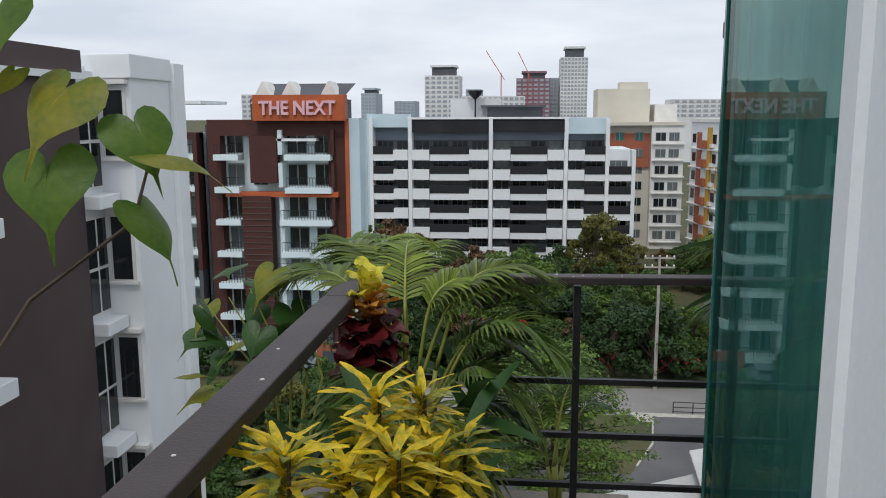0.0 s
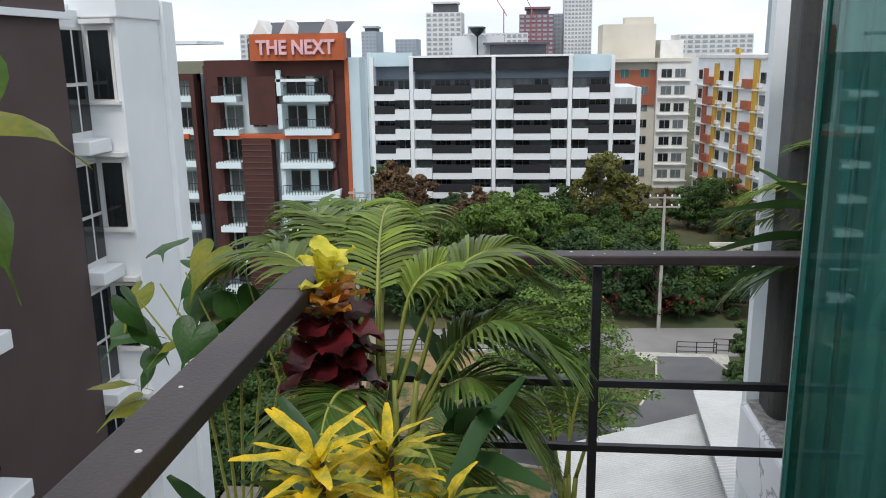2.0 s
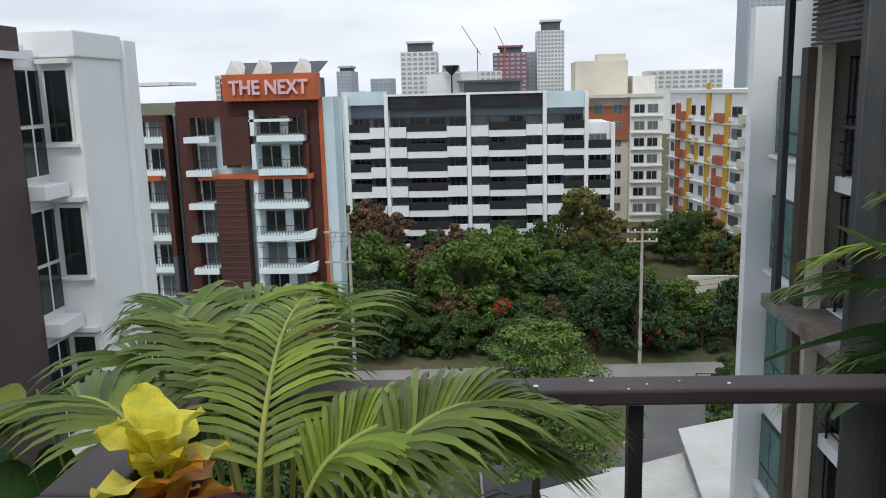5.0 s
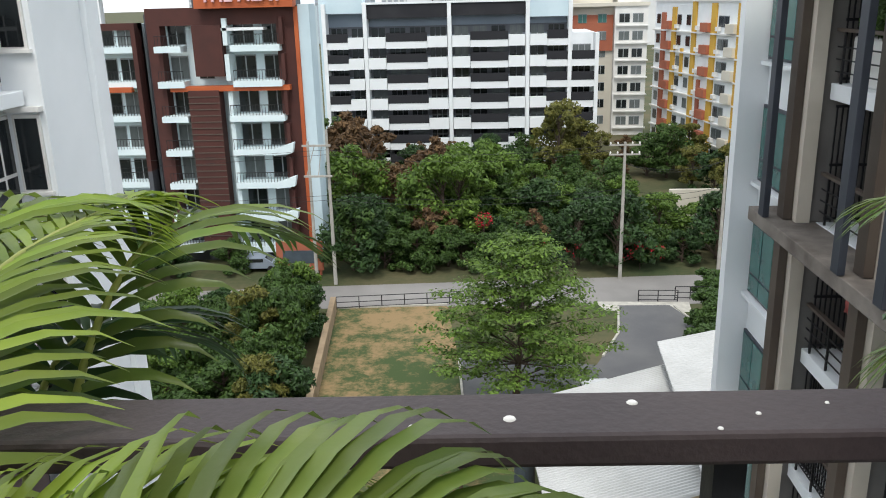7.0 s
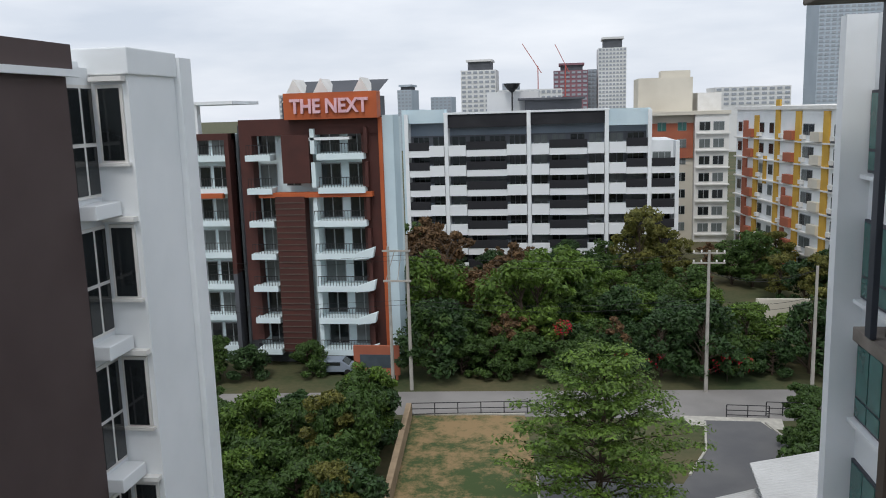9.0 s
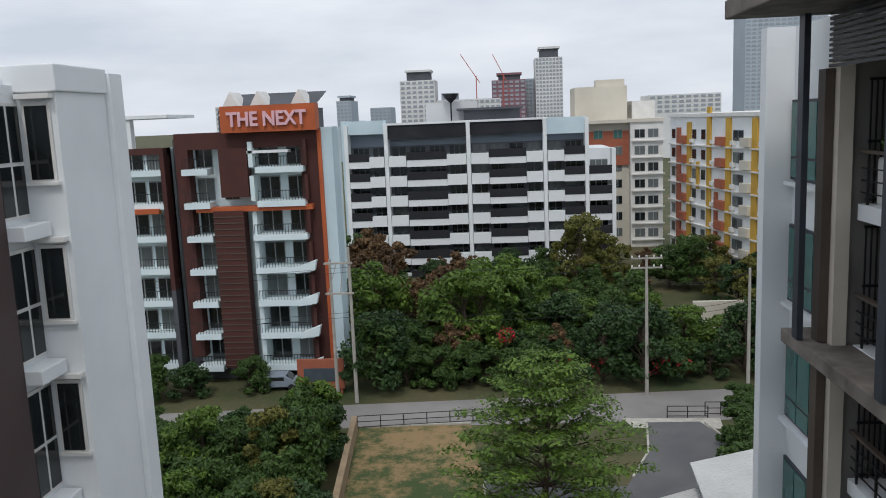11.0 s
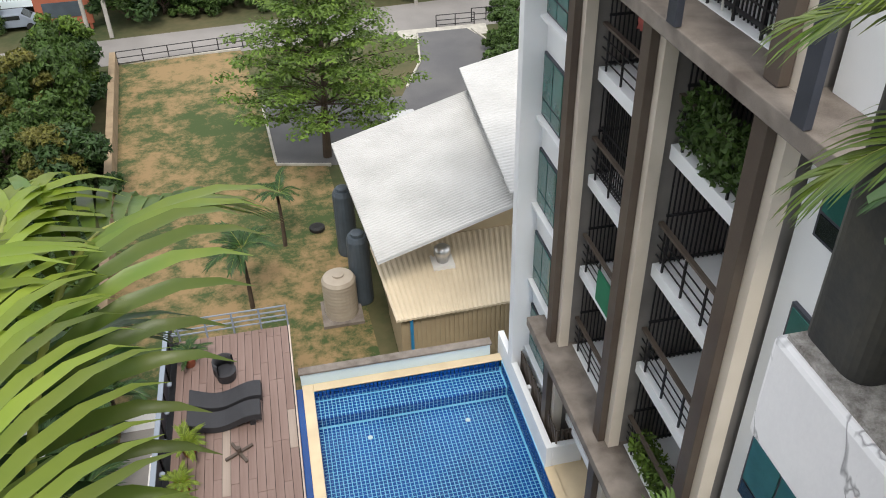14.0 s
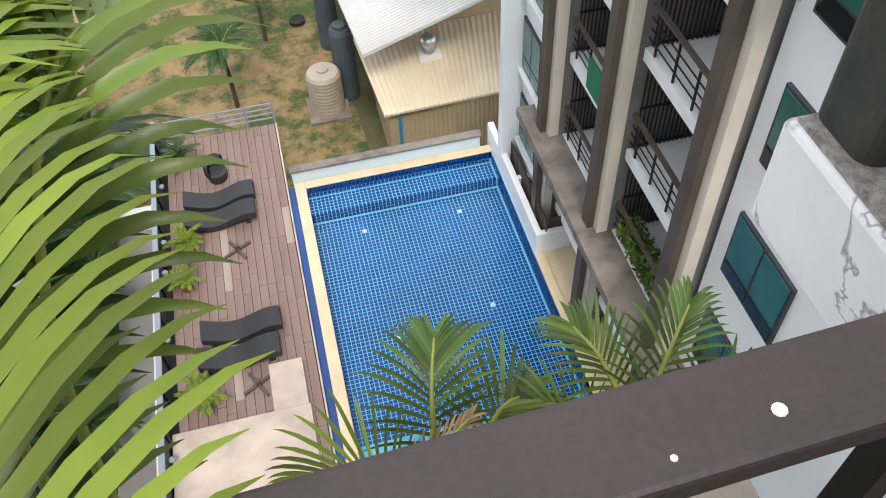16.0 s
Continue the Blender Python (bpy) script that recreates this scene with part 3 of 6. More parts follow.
# windows of the near white wall
for y0, z0 in ((8.8, 12.25), (8.8, 9.6), (8.8, 14.9), (8.8, 17.55)):
    t = thing("window", "green-tinted window in dark frame on white wall", "window", "wing windows", "structure")
    part("frame", B().box(7.98, 8.08, y0, y0 + 1.7, z0, z0 + 1.5), NAVY, t)
    for a in (0.06, 0.88):
        part("pane", B().box(7.96, 8.0, y0 + a, y0 + a + 0.76, z0 + 0.42, z0 + 1.44), WINGREEN, t)
        part("pane", B().box(7.96, 8.0, y0 + a, y0 + a + 0.76, z0 + 0.06, z0 + 0.36), WINDARK, t)
# things on the wing's balconies
def laundry(x, y, z):
    t = thing("laundry", "salmon and grey clothes hung on balcony rail", "clothes")
    for i, (m, h) in enumerate(((CLOTH1, .75), (CLOTH1, .6), (CLOTH2, .8), (CLOTH2, .7), (CLOTH1, .5))):
        c = B()
        for j in range(7):
            for q in range(5):
                c.v.append((x + 0.05 * math.sin(j * 2 + q), y - i * 0.3 - 0.24 * j / 6, z - h * q / 4))
        c.f = [(j * 5 + q, j * 5 + q + 1, j * 5 + q + 6, j * 5 + q + 5) for j in range(6) for q in range(4)]
        o = part("garment", c, m, t, smooth=True)
        o.modifiers.new("thick", "SOLIDIFY").thickness = 0.02
    part("line", B().tube([(x, y + 0.3, z + .03), (x, y - 1.8, z + .03)], 0.01), WIREM, t)
    for yy in (y + .3, y - 1.8):
        part("hanger", B().tube([(x, yy, z), (x, yy, z + .42)], 0.01), WIREM, t)
laundry(8.35, 17.2, FL[2] + 1.9)
t = thing("net", "green mesh net hung over balcony rail", "net")
part("sheet", B().box(7.93, 7.97, 15.6, 16.9, FL[4] - 0.05, FL[4] + 0.8), PLASTICGREEN, t)
t = thing("broom", "orange straw broom leaning on balcony wall", "broom")
part("stick", B().tube([(9.3, 13.4, FL[3] + .3), (9.45, 13.5, FL[3] + 1.6)], 0.02), STRAW, t)
part("head", B().lathe(9.28, 13.38, [(0.16, FL[3]), (0.12, FL[3] + .2), (.03, FL[3] + .4)], 10), STRAW, t)
t = thing("drying_rack", "white folding clothes drying rack", "rack")
for i in range(5):
    part("rod", B().tube([(8.6 + i * 0.12, 12.0, FL[3] + .85), (8.6 + i * .12, 12.9, FL[3] + .85)], 0.012), WHITE, t)
for y in (12.0, 12.9):
    part("leg", B().tube([(8.5, y, FL[3]), (9.15, y, FL[3] + .85)], 0.012), WHITE, t)
    part("leg", B().tube([(9.15, y, FL[3]), (8.5, y, FL[3] + .85)], 0.012), WHITE, t)
struct("blanket", B().box(8.2, 8.9, 15.9, 17.9, FL[0], FL[0] + 0.85), WHITE2, "white balcony planter box behind railing", "planter", bevel=0.05, kind="thing")
struct("planter_trough", B().box(8.15, 8.6, 11.7, 14.3, FL[0] + 0.0, FL[0] + 0.5), WHITE2, "pale planter trough with creeper", "planter", bevel=0.03, kind="thing")

t = thing("ornament", "white scrolled ornament on balcony railing post", "ornament")
part("stem", B().tube([(8.1, 13.9, FL[1]), (8.05, 13.85, FL[1] + .95)], .02), WHITE2, t)
for k in range(5):
    part("petal", B().lathe(8.05 + .08 * math.cos(k * 1.4), 13.85 + .1 * math.sin(k * 1.4), [(.02, FL[1] + .9 + k * .07), (.09, FL[1] + .97 + k * .07), (.03, FL[1] + 1.05 + k * .07)], 9), WHITE2, t, smooth=True)

# ---- left neighbour ----
before = set(scene.objects)
struct("left_brown_wall", B().box(-16, -7.7, 14.0, 17.75, 0, 25.25), BROWN, "dark brown clad wall panel of neighbouring block", "wall")
struct("left_parapet", B().box(-16, -7.6, 2, 17.85, 24.75, 25.3), BROWN, "dark brown roof parapet", "parapet")
struct("left_parapet_trim", B().box(-7.6, -7.5, 13.8, 17.95, 24.68, 24.82), WHITE, "white coping strip under the parapet", "trim")
struct("left_window_wall", B().box(-16, -8.3, 1, 14.0, 0, 24.7), WHITE, "white window wall of neighbouring block", "wall")
struct("left_recess_wall", B().box(-16, -7.82, 17.75, 18.8, 0, 24.9), WHITE, "white recess wall", "wall")
struct("left_white_block", B().box(-16, -7.0, 18.8, 20.9, 0, 25.0), WHITE, "white rendered bay of neighbouring block", "wall")
struct("left_white_pilaster", B().box(-16, -6.85, 20.9, 21.5, 0, 25.2), WHITE, "white rendered pilaster", "wall")
struct("left_white_cornice", B().box(-16, -6.92, 18.7, 20.9, 24.75, 25.3), WHITE, "white projecting cornice", "trim", bevel=0.03)
struct("left_white_cornice_low", B().box(-16, -8.0, 17.5, 18.7, 24.75, 25.05), WHITE, "white projecting cornice", "trim", bevel=0.03)
for i in range(8):
    z = 23.0 - 2.9 * i
    t = thing("window", "narrow dark window in white frame with sill", "window", "neighbour windows", "structure")
    part("frame", B().box(-7.7, -7.12, 18.74, 18.81, z - 0.05, z + 1.55), WHITE2, t)
    part("pane", B().box(-7.64, -7.18, 18.72, 18.77, z, z + 1.48), WINDARK, t)
    part("sill", B().box(-7.74, -7.06, 18.68, 18.8, z - 0.12, z - 0.05), WHITE2, t)
    part("hood", B().box(-7.76, -7.04, 18.6, 18.8, z + 1.62, z + 1.72), WHITE2, t)
    t = thing("window", "tall white-framed corner window strip", "window", "neighbour corner windows", "structure")
    part("frame", B().box(-7.84, -7.77, 17.8, 18.72, z - 0.75, z + 1.55), WHITE2, t)
    for a, z0, z1 in ((17.86, -.68, .3), (17.86, .38, 1.48), (18.32, -.68, .3), (18.32, .38, 1.48)):
        part("pane", B().box(-7.8, -7.75, a, a + 0.36, z + z0, z + z1), WINDARK, t)
    struct("window_ledge", B().box(-8.4, -7.35, 17.76, 18.72, z - 1.15, z - 0.85), WHITE, "white projecting window ledge", "ledge", bevel=0.02)
    for y in (4.2, 7.4, 10.6):
        t = thing("window", "large dark window with white mullions", "window", "neighbour large windows", "structure")
        part("frame", B().box(-8.33, -8.22, y, y + 2.9, z - 0.8, z + 1.45), WHITE2, t)
        for q in range(3):
            for z0, z1 in ((-.72, .2), (.28, 1.38)):
                part("pane", B().box(-8.24, -8.19, y + .08 + q * .94, y + .92 + q * .94, z + z0, z + z1), WINDARK, t)
    struct("window_ledge", B().box(-8.4, -7.1, 1, 14.0, z - 1.2, z - 0.85), WHITE, "white projecting window ledge", "ledge", bevel=0.02)
t = thing("hose_coil", "coiled white hose lying on window ledge", "hose")
for i in range(3):
    part("loop", B().tube([(-7.35 + .22 * math.cos(a * .42), 12.9 + .22 * math.sin(a * .42), 19.3 + i * .05) for a in range(16)], 0.03), WHITE2, t)
struct("antenna", B().tube([(-9, 16.2, 25.25), (-9, 16.2, 26.3)], 0.03), STEEL, "thin roof antenna pole", "antenna", kind="thing")

far = Matrix.Translation((1.5, 1.5, 23.85)) @ Matrix.Scale(1.12, 4) @ Matrix.Translation((-1.85, -1.5, -23.85))
for o in set(scene.objects) - before:
    if not o.parent:
        o.matrix_basis = far

# ---- condominium with the orange sign ----
NX = thing("condominium", "seven-storey white condominium with maroon panels and orange sign", "building")
Y = 76.0
part("wall", B().box(-27.9, -14.0, Y + 1.6, Y + 6, 0, 23.4), AQUA, NX, "pale rendered wall")
part("wall", B().box(-38, -29.3, Y + 1.6, Y + 6, 0, 22.2), AQUA, NX)
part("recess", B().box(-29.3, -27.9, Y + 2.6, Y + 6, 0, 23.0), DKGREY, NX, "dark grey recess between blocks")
part("maroon_frame", B().box(-28.2, -14.7, Y + 0.2, Y + 2, 22.0, 23.5).box(-28.2, -27.0, Y + .2, Y + 2, 2.5, 22.0), MAROON, NX, "maroon frame around balconies")
part("maroon_side", B().box(-16.6, -14.6, Y + 0.3, Y + 2, 2, 22.0), MAROON, NX)
part("blue_side", B().box(-14.6, -13.6, Y + 0.3, Y + 3, 0, 23.6), PALEBLUE, NX)
part("orange_edge", B().box(-14.95, -14.6, Y + 0.1, Y + 0.4, 2, 23.4), ORANGE, NX)
part("lattice_tower", B().box(-24.8, -22.0, Y - 0.6, Y + 0.8, 1.6, 16.4), MAROON, NX, "maroon lattice screen")
part("lattice_tower", B().box(-24.0, -21.4, Y - 0.3, Y + 0.8, 17.6, 22.0), MAROON, NX)
for i in range(26):
    part("lattice_bar", B().box(-24.85, -21.95, Y - 0.66, Y - 0.6, 1.8 + i * 0.56, 1.88 + i * 0.56), FINBROWN, NX)
part("orange_beam", B().box(-26.4, -15.6, Y - 0.5, Y + 0.5, 16.3, 16.75), ORANGE, NX)
part("white_canopy", B().box(-23.5, -17.6, Y - 0.2, Y + 1, 21.5, 21.75), WHITE, NX)
part("penthouse_roof", B().box(-38, -29, Y + 1.0, Y + 8, 25.0, 25.3).box(-37.5, -37, Y + 1.2, Y + 1.7, 22.2, 25).box(-33.4, -32.6, Y + 1.2, Y + 2, 22.2, 25), WHITE, NX)
part("maroon_column", B().box(-29.7, -29.3, Y + 0.2, Y + 2, 9.0, 22.3), MAROON, NX)
part("grey_column", B().box(-29.7, -29.3, Y + 0.2, Y + 2, 0, 9.0), DKGREY, NX)
part("orange_beam", B().box(-36.6, -30.1, Y - 0.1, Y + 0.5, 16.3, 16.75), ORANGE, NX)
# dark sheet before the ground-floor wall, for the shadow under the building
part("ground_floor_shade", B().box(-28.2, -14.7, Y + 1.3, Y + 1.6, 0, 1.7), DKGREY, NX, "dark sheet for the shade under the building")
part("maroon_band", B().box(-37, -29.3, Y + 1.0, Y + 2, 21.7, 22.3), MAROON, NX)
gb = B()
for x in (-23.2, -20.6, -16.8):
    gb.add([(x - 1.2, Y + 1.8, 25), (x + 1.2, Y + 1.8, 25), (x, Y + 1.8, 27.1), (x - 1.2, Y + 5, 25), (x + 1.2, Y + 5, 25), (x, Y + 5, 27.1)], [(0, 1, 2), (3, 5, 4), (0, 2, 5, 3), (1, 4, 5, 2)])
part("gable_dormer", gb, WHITE2, NX)
slope = B().add([(-24.5, Y + 2, 25.4), (-15.5, Y + 2, 25.4), (-15, Y + 6, 27.0), (-24, Y + 6, 27.0)], [(0, 1, 2, 3)]).box(-24.5, -15.5, Y + 2, Y + 6, 23.4, 25.4)
part("roof", slope, DKGREY, NX, "dark tiled pitched roof")
WINM = [unit("pane", WINDARK), unit("pane", WINGREY), unit("pane", WINGREEN)]
FRM = unit("window_frame", FRAMEGREY)


def balcony(parent, x0, x1, z, y, railm=DARKSTEEL, depth=1.6, curl=False):
    s = part("balcony", B().box(x0, x1, y - 0.1, y + depth, z - 0.42, z + 0.12), AQUA, parent)
    if curl:
        part("balcony_tip", B().add([(x1 - 1.2, y - .4, z - .42), (x1 + .5, y - .4, z - .2), (x1 + .7, y - .4, z + .75), (x1 + .2, y - .4, z + .6), (x1 - 1.2, y - .4, z + .12)] +
                                    [(x1 - 1.2, y + .3, z - .42), (x1 + .5, y + .3, z - .2), (x1 + .7, y + .3, z + .75), (x1 + .2, y + .3, z + .6), (x1 - 1.2, y + .3, z + .12)],
                                    [(0, 1, 2, 3, 4), (9, 8, 7, 6, 5), (0, 5, 6, 1), (1, 6, 7, 2), (2, 7, 8, 3), (3, 8, 9, 4), (4, 9, 5, 0)]), AQUA, s)
    r = B().box(x0 + .1, x1, y, y + 0.05, z + 1.0, z + 1.06)
    k = int((x1 - x0) / 0.28)
    for i in range(k + 1):
        x = x0 + .1 + i * (x1 - x0 - .15) / k
        r.box(x, x + 0.035, y, y + .04, z + .12, z + 1.0)
    part("balustrade", r, railm, s)


def opening(parent, x, y, z, wd, ht, k):
    o = piece("window", FRM, parent, x, y - 0.05, z, 0, (wd, 0.3, ht))
    n = max(2, round(wd / 0.9))
    for i in range(n):
        p = new("pane", WINM[k])
        p.parent = o
        p.location, p.scale = (-0.5 + (i + .5) / n, -0.15, 0.04), (0.86 / n, 0.3, 0.9)
    return o


for i in range(7):
    z = 20.15 - 3.07 * i
    balcony(NX, -21.2 if i > 1 else -20.6, -16.2, z, Y - 0.6, curl=i > 2)
    balcony(NX, -27.4, -25.0, z, Y - 0.6)
    balcony(NX, -36.6, -29.5, z, Y + 0.4)
    for x, wd in ((-19.9, 1.9), (-17.3, 1.8), (-26.0, 1.6), (-23.6, 1.4)):
        opening(NX, x, Y + 1.6, z + 0.15, wd, 2.1, rnd.choice((0, 0, 1)))
    for x, wd in ((-35.6, 1.8), (-32.9, 2.2), (-30.7, 1.6)):
        opening(NX, x, Y + 1.6, z + 0.15, wd, 2.0, rnd.choice((0, 0, 1)))
    part("side_wing_wall", B().box(-16.2, -15.9, Y - .4, Y + 1.6, z + .1, z + 2.4), MAROON, NX)
    part("party_wall", B().box(-21.3, -20.9, Y - .2, Y + 1.6, z + .1, z + 2.4), AQUA, NX)
sg = thing("sign_board", "orange rooftop sign board with pale pink raised letters", "sign")
part("board", B().box(-23.35, -14.75, Y - 0.9, Y + 0.6, 23.4, 25.75), ORANGE, sg)
cu = bpy.data.curves.new("letters", "FONT")
cu.body, cu.size, cu.extrude, cu.align_x, cu.align_y, cu.offset = "THE NEXT", 1.75, 0.12, "CENTER", "CENTER", 0.05
tmp = bpy.data.objects.new("letters", cu)
scene.collection.objects.link(tmp)
bpy.context.view_layer.update()
me = bpy.data.meshes.new_from_object(tmp.evaluated_get(bpy.context.evaluated_depsgraph_get()))
bpy.data.objects.remove(tmp)
me.materials.clear()
me.materials.append(PINK)
lt = new("lettering", me)
lt.parent = sg
xs = [v.co.x for v in me.vertices]
lt.matrix_basis = pose(-19.1, Y - 1.05, 24.5, 90, 0, 0) @ Matrix.Diagonal((7.2 / (max(xs) - min(xs)), 1.0, 1.0, 1.0))

# ---- black and white apartment block ----
BW = thing("apartment_block", "white apartment block with charcoal balcony bands", "building")
Y = 126.0
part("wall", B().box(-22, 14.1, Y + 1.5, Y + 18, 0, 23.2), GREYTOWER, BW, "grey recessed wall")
part("wall", B().box(14.1, 18, Y + 1.5, Y + 14, 0, 18.6), WHITE, BW)
part("side_wall", B().box(-22.3, -21.6, Y - .5, Y + 18, 0, 24.1), PALEBLUE, BW, "pale blue end wall")
part("parapet", B().box(-21.6, -15.8, Y - .3, Y + 2, 22.0, 24.0), PALEBLUE, BW)
part("parapet", B().box(8.2, 14.2, Y - .3, Y + 2, 21.0, 23.4), PALEBLUE, BW)
part("top_band", B().box(-15.4, -3.6, Y - .4, Y + 2, 21.2, 23.2), BLACKBAND, BW, "charcoal top band")
part("top_band", B().box(-3.0, 7.8, Y - .4, Y + 2, 21.4, 23.1), BLACKBAND, BW)
part("roof_slab", B().box(-16, 8.4, Y - .6, Y + 3, 23.2, 23.5), WHITE, BW)
part("roof_house", B().box(-10, -2, Y + 6, Y + 12, 23.4, 26.4), PALETOWER, BW)
part("roof_house", B().box(-4, 4.5, Y + 3, Y + 12, 23.4, 25.0).box(-5, 5.0, Y + 2, Y + 12.5, 25.0, 25.3), DKGREY, BW)
part("antenna_dish", B().lathe(-6, Y + 5, [(0.1, 26.2), (0.9, 26.9), (1.3, 27.6)], 14).tube([(-6, Y + 5, 23.4), (-6, Y + 5, 26.3)], .12), DARKSTEEL, BW)
for x in (-15.6, -3.3, 8.0, 14.1, 18.0, -21.6):
    top = 23.4 if x < 14 else (23.2 if x < 15 else 18.6)
    part("column", B().box(x - 0.28, x + 0.28, Y - 1.0, Y + 1.6, 0, top), WHITE, BW)
BK, WH = unit("charcoal_parapet", BLACKBAND), unit("white_parapet", WHITE)
bays = [(-21.3, -18.2, 0), (-18.2, -15.9, 1), (-15.3, -12.6, 1), (-12.6, -6.6, 0), (-6.6, -3.6, 1), (-3.0, -0.3, 1), (-0.3, 5.2, 0), (5.2, 7.7, 1), (8.3, 10.8, 1), (10.8, 13.8, 0), (14.4, 17.7, 0)]
for i in range(7):
    z = 18.0 - 2.98 * i
    for x0, x1, kind in bays:
        if x0 > 14 and i == 0:
            continue
        xc, wd = (x0 + x1) / 2, x1 - x0
        if kind:
            piece("white_parapet", WH, BW, xc, Y - 1.2, z - 0.95, 0, (wd - .1, 1.4, 1.55))
        else:
            piece("white_parapet", WH, BW, xc, Y - 0.9, z - 1.05, 0, (wd, 2.2, 1.0))
            piece("charcoal_parapet", BK, BW, xc, Y - 0.95, z - 0.05, 0, (wd, 0.5, 1.2))
        for q in range(max(1, round(wd / 2.6))):
            ww = wd / max(1, round(wd / 2.6))
            opening(BW, x0 + ww * (q + .5), Y + 1.5, z + 0.1, ww * 0.8, 1.85, rnd.choice((0, 0, 0, 1)))
# thin dark sheets before the wall paint the shade above each parapet
SHADEBAND = unit("recess", DKGREY)
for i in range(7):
    piece("recess", SHADEBAND, BW, -3.8, Y + 1.42, 18.0 - 2.98 * i + .75, 0, (35.4, .05, 1.3))

# ---- the beige and brick block behind, and the ochre block ----
MB = thing("beige_block", "cream apartment block with brick-red upper storeys", "building")
Y = 150.0
part("wall", B().box(10, 24, Y, Y + 20, 0, 22.3), CREAM, MB)
part("wall", B().box(24, 29.6, Y - 1.5, Y + 20, 0, 22.4), WHITE2, MB)
part("brick_wall", B().box(10, 23.9, Y - .4, Y, 14.5, 20.5), BRICKRED, MB, "brick-red upper storeys")
part("cornice", B().box(9.5, 29.8, Y - 1.8, Y + 6, 21.9, 22.5), CREAM, MB)
part("stair_tower", B().box(15, 24.3, Y + 4, Y + 14, 22.3, 28.4).box(19, 24, Y + 5, Y + 9, 28.4, 29.6), CREAM, MB)
part("stair_tower", B().box(25.2, 29.2, Y + 4, Y + 12, 22.3, 25.6), WHITE2, MB)
for i in range(7):
    z = 19.2 - 2.9 * i
    for x in (12.4, 15.5, 18.6, 22):
        opening(MB, x, Y - .4 if i < 2 else Y, z, 1.5, 1.5, rnd.choice((0, 1, 2)))
    for x in (25.6, 27.9):
        opening(MB, x, Y - 1.5, z, 1.8, 1.5, rnd.choice((0, 1)))
    part("ledge", B().box(24.2, 29.8, Y - 2.0, Y - 1.5, z - .6, z - .4), WHITE2, MB)
OB = thing("ochre_block", "white apartment block with ochre and terracotta bays", "building", at=(27.6, 138.0, 0))
OB.rotation_euler = (0, 0, math.atan2(104.0 - 138.0, 34.0 - 27.6))
L = 34.6
part("wall", B().box(0, L, 1.2, 18, 0, 22.6), WHITE, OB)
part("roof_edge", B().box(-.3, L, .9, 18, 22.6, 23.1), WHITE2, OB)
for x0, x1, m_, zt in ((3, 4.4, BRICKRED, 21), (7, 8.3, YELLOW, 21.8), (14.0, 15.2, YELLOW, 24), (20, 21.4, YELLOW, 22.4), (27.4, 28.8, YELLOW, 22.4), (16.5, 17.4, BRICKRED, 12), (10.4, 11.2, YELLOW, 16)):
    part("pilaster", B().box(x0, x1, 0.95, 1.25, 0 if zt != 16 else 12, zt), m_, OB)
ACU = unit("air_conditioner", WHITE2)
for i in range(7):
    z = 19.3 - 2.95 * i
    for x0, x1, m_ in ((5.0, 7.0, BRICKRED), (17.6, 20.0, BRICKRED), (25.0, 27.4, CREAM)):
        part("bay_balcony", B().box(x0, x1, 0.5, 1.3, z - .7, z + .5), m_, OB)
    for x in (1.5, 9.3, 12.5, 22.6, 24.1, 30.5, 33):
        opening(OB, x, 1.2, z, 1.4, 1.5, rnd.choice((0, 0, 1)))
    for x in (8.9, 16, 22.2, 30):
        piece("air_conditioner", ACU, OB, x, .7, z - .5, 0, (.8, .5, .55))
    part("ledge", B().box(0, L, 0.8, 1.2, z - 1.0, z - .8), WHITE2, OB)
    part("grey_panel", B().box(29.4, 32.0, .9, 1.25, z - .9, z - 0.1), DKGREY, OB)

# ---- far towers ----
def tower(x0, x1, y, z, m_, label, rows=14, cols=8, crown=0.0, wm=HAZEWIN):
    t = thing("tower", label, "building", "skyline towers")
    part("shaft", B().box(x0, x1, y, y + 25, 0, z), m_, t)
    if crown:
        a, b2 = x0 + (x1 - x0) * .2, x1 - (x1 - x0) * .15
        part("crown", B().box(a, b2, y + 2, y + 20, z, z + crown), DKGREY, t)
        part("crown_slab", B().box(a - 1, b2 + 1, y + 1, y + 21, z + crown, z + crown + 1.2), m_, t)
    w = B()
    dz, dx = (z - 22) / rows, (x1 - x0) / cols
    for i in range(rows):
        for j in range(cols):
            w.box(x0 + dx * (j + .18), x0 + dx * (j + .82), y - .25, y, 22 + dz * (i + .25), 22 + dz * (i + .75))
    tagged(part("window_grid", w, wm, t), "rows of small hazy windows", kind="stuff")
    return t


tower(-58, -37, 500, 47, PALETOWER, "pale high-rise tower with balconies", 9, 6, 5)
tower(-3, 17, 500, 45, REDTOWER, "unfinished tower wrapped in red netting", 9, 6, 3)
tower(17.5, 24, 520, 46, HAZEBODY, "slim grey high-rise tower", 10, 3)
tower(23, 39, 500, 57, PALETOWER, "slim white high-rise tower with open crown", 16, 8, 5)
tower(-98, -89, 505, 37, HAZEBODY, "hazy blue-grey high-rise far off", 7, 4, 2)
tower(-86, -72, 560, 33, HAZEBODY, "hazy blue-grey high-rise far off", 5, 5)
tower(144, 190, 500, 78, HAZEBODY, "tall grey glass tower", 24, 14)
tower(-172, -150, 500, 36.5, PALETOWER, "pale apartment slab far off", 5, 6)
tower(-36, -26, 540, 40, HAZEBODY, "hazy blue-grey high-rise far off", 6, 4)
tower(-30, 2, 420, 33, PALETOWER, "low pale block far off", 4, 12)
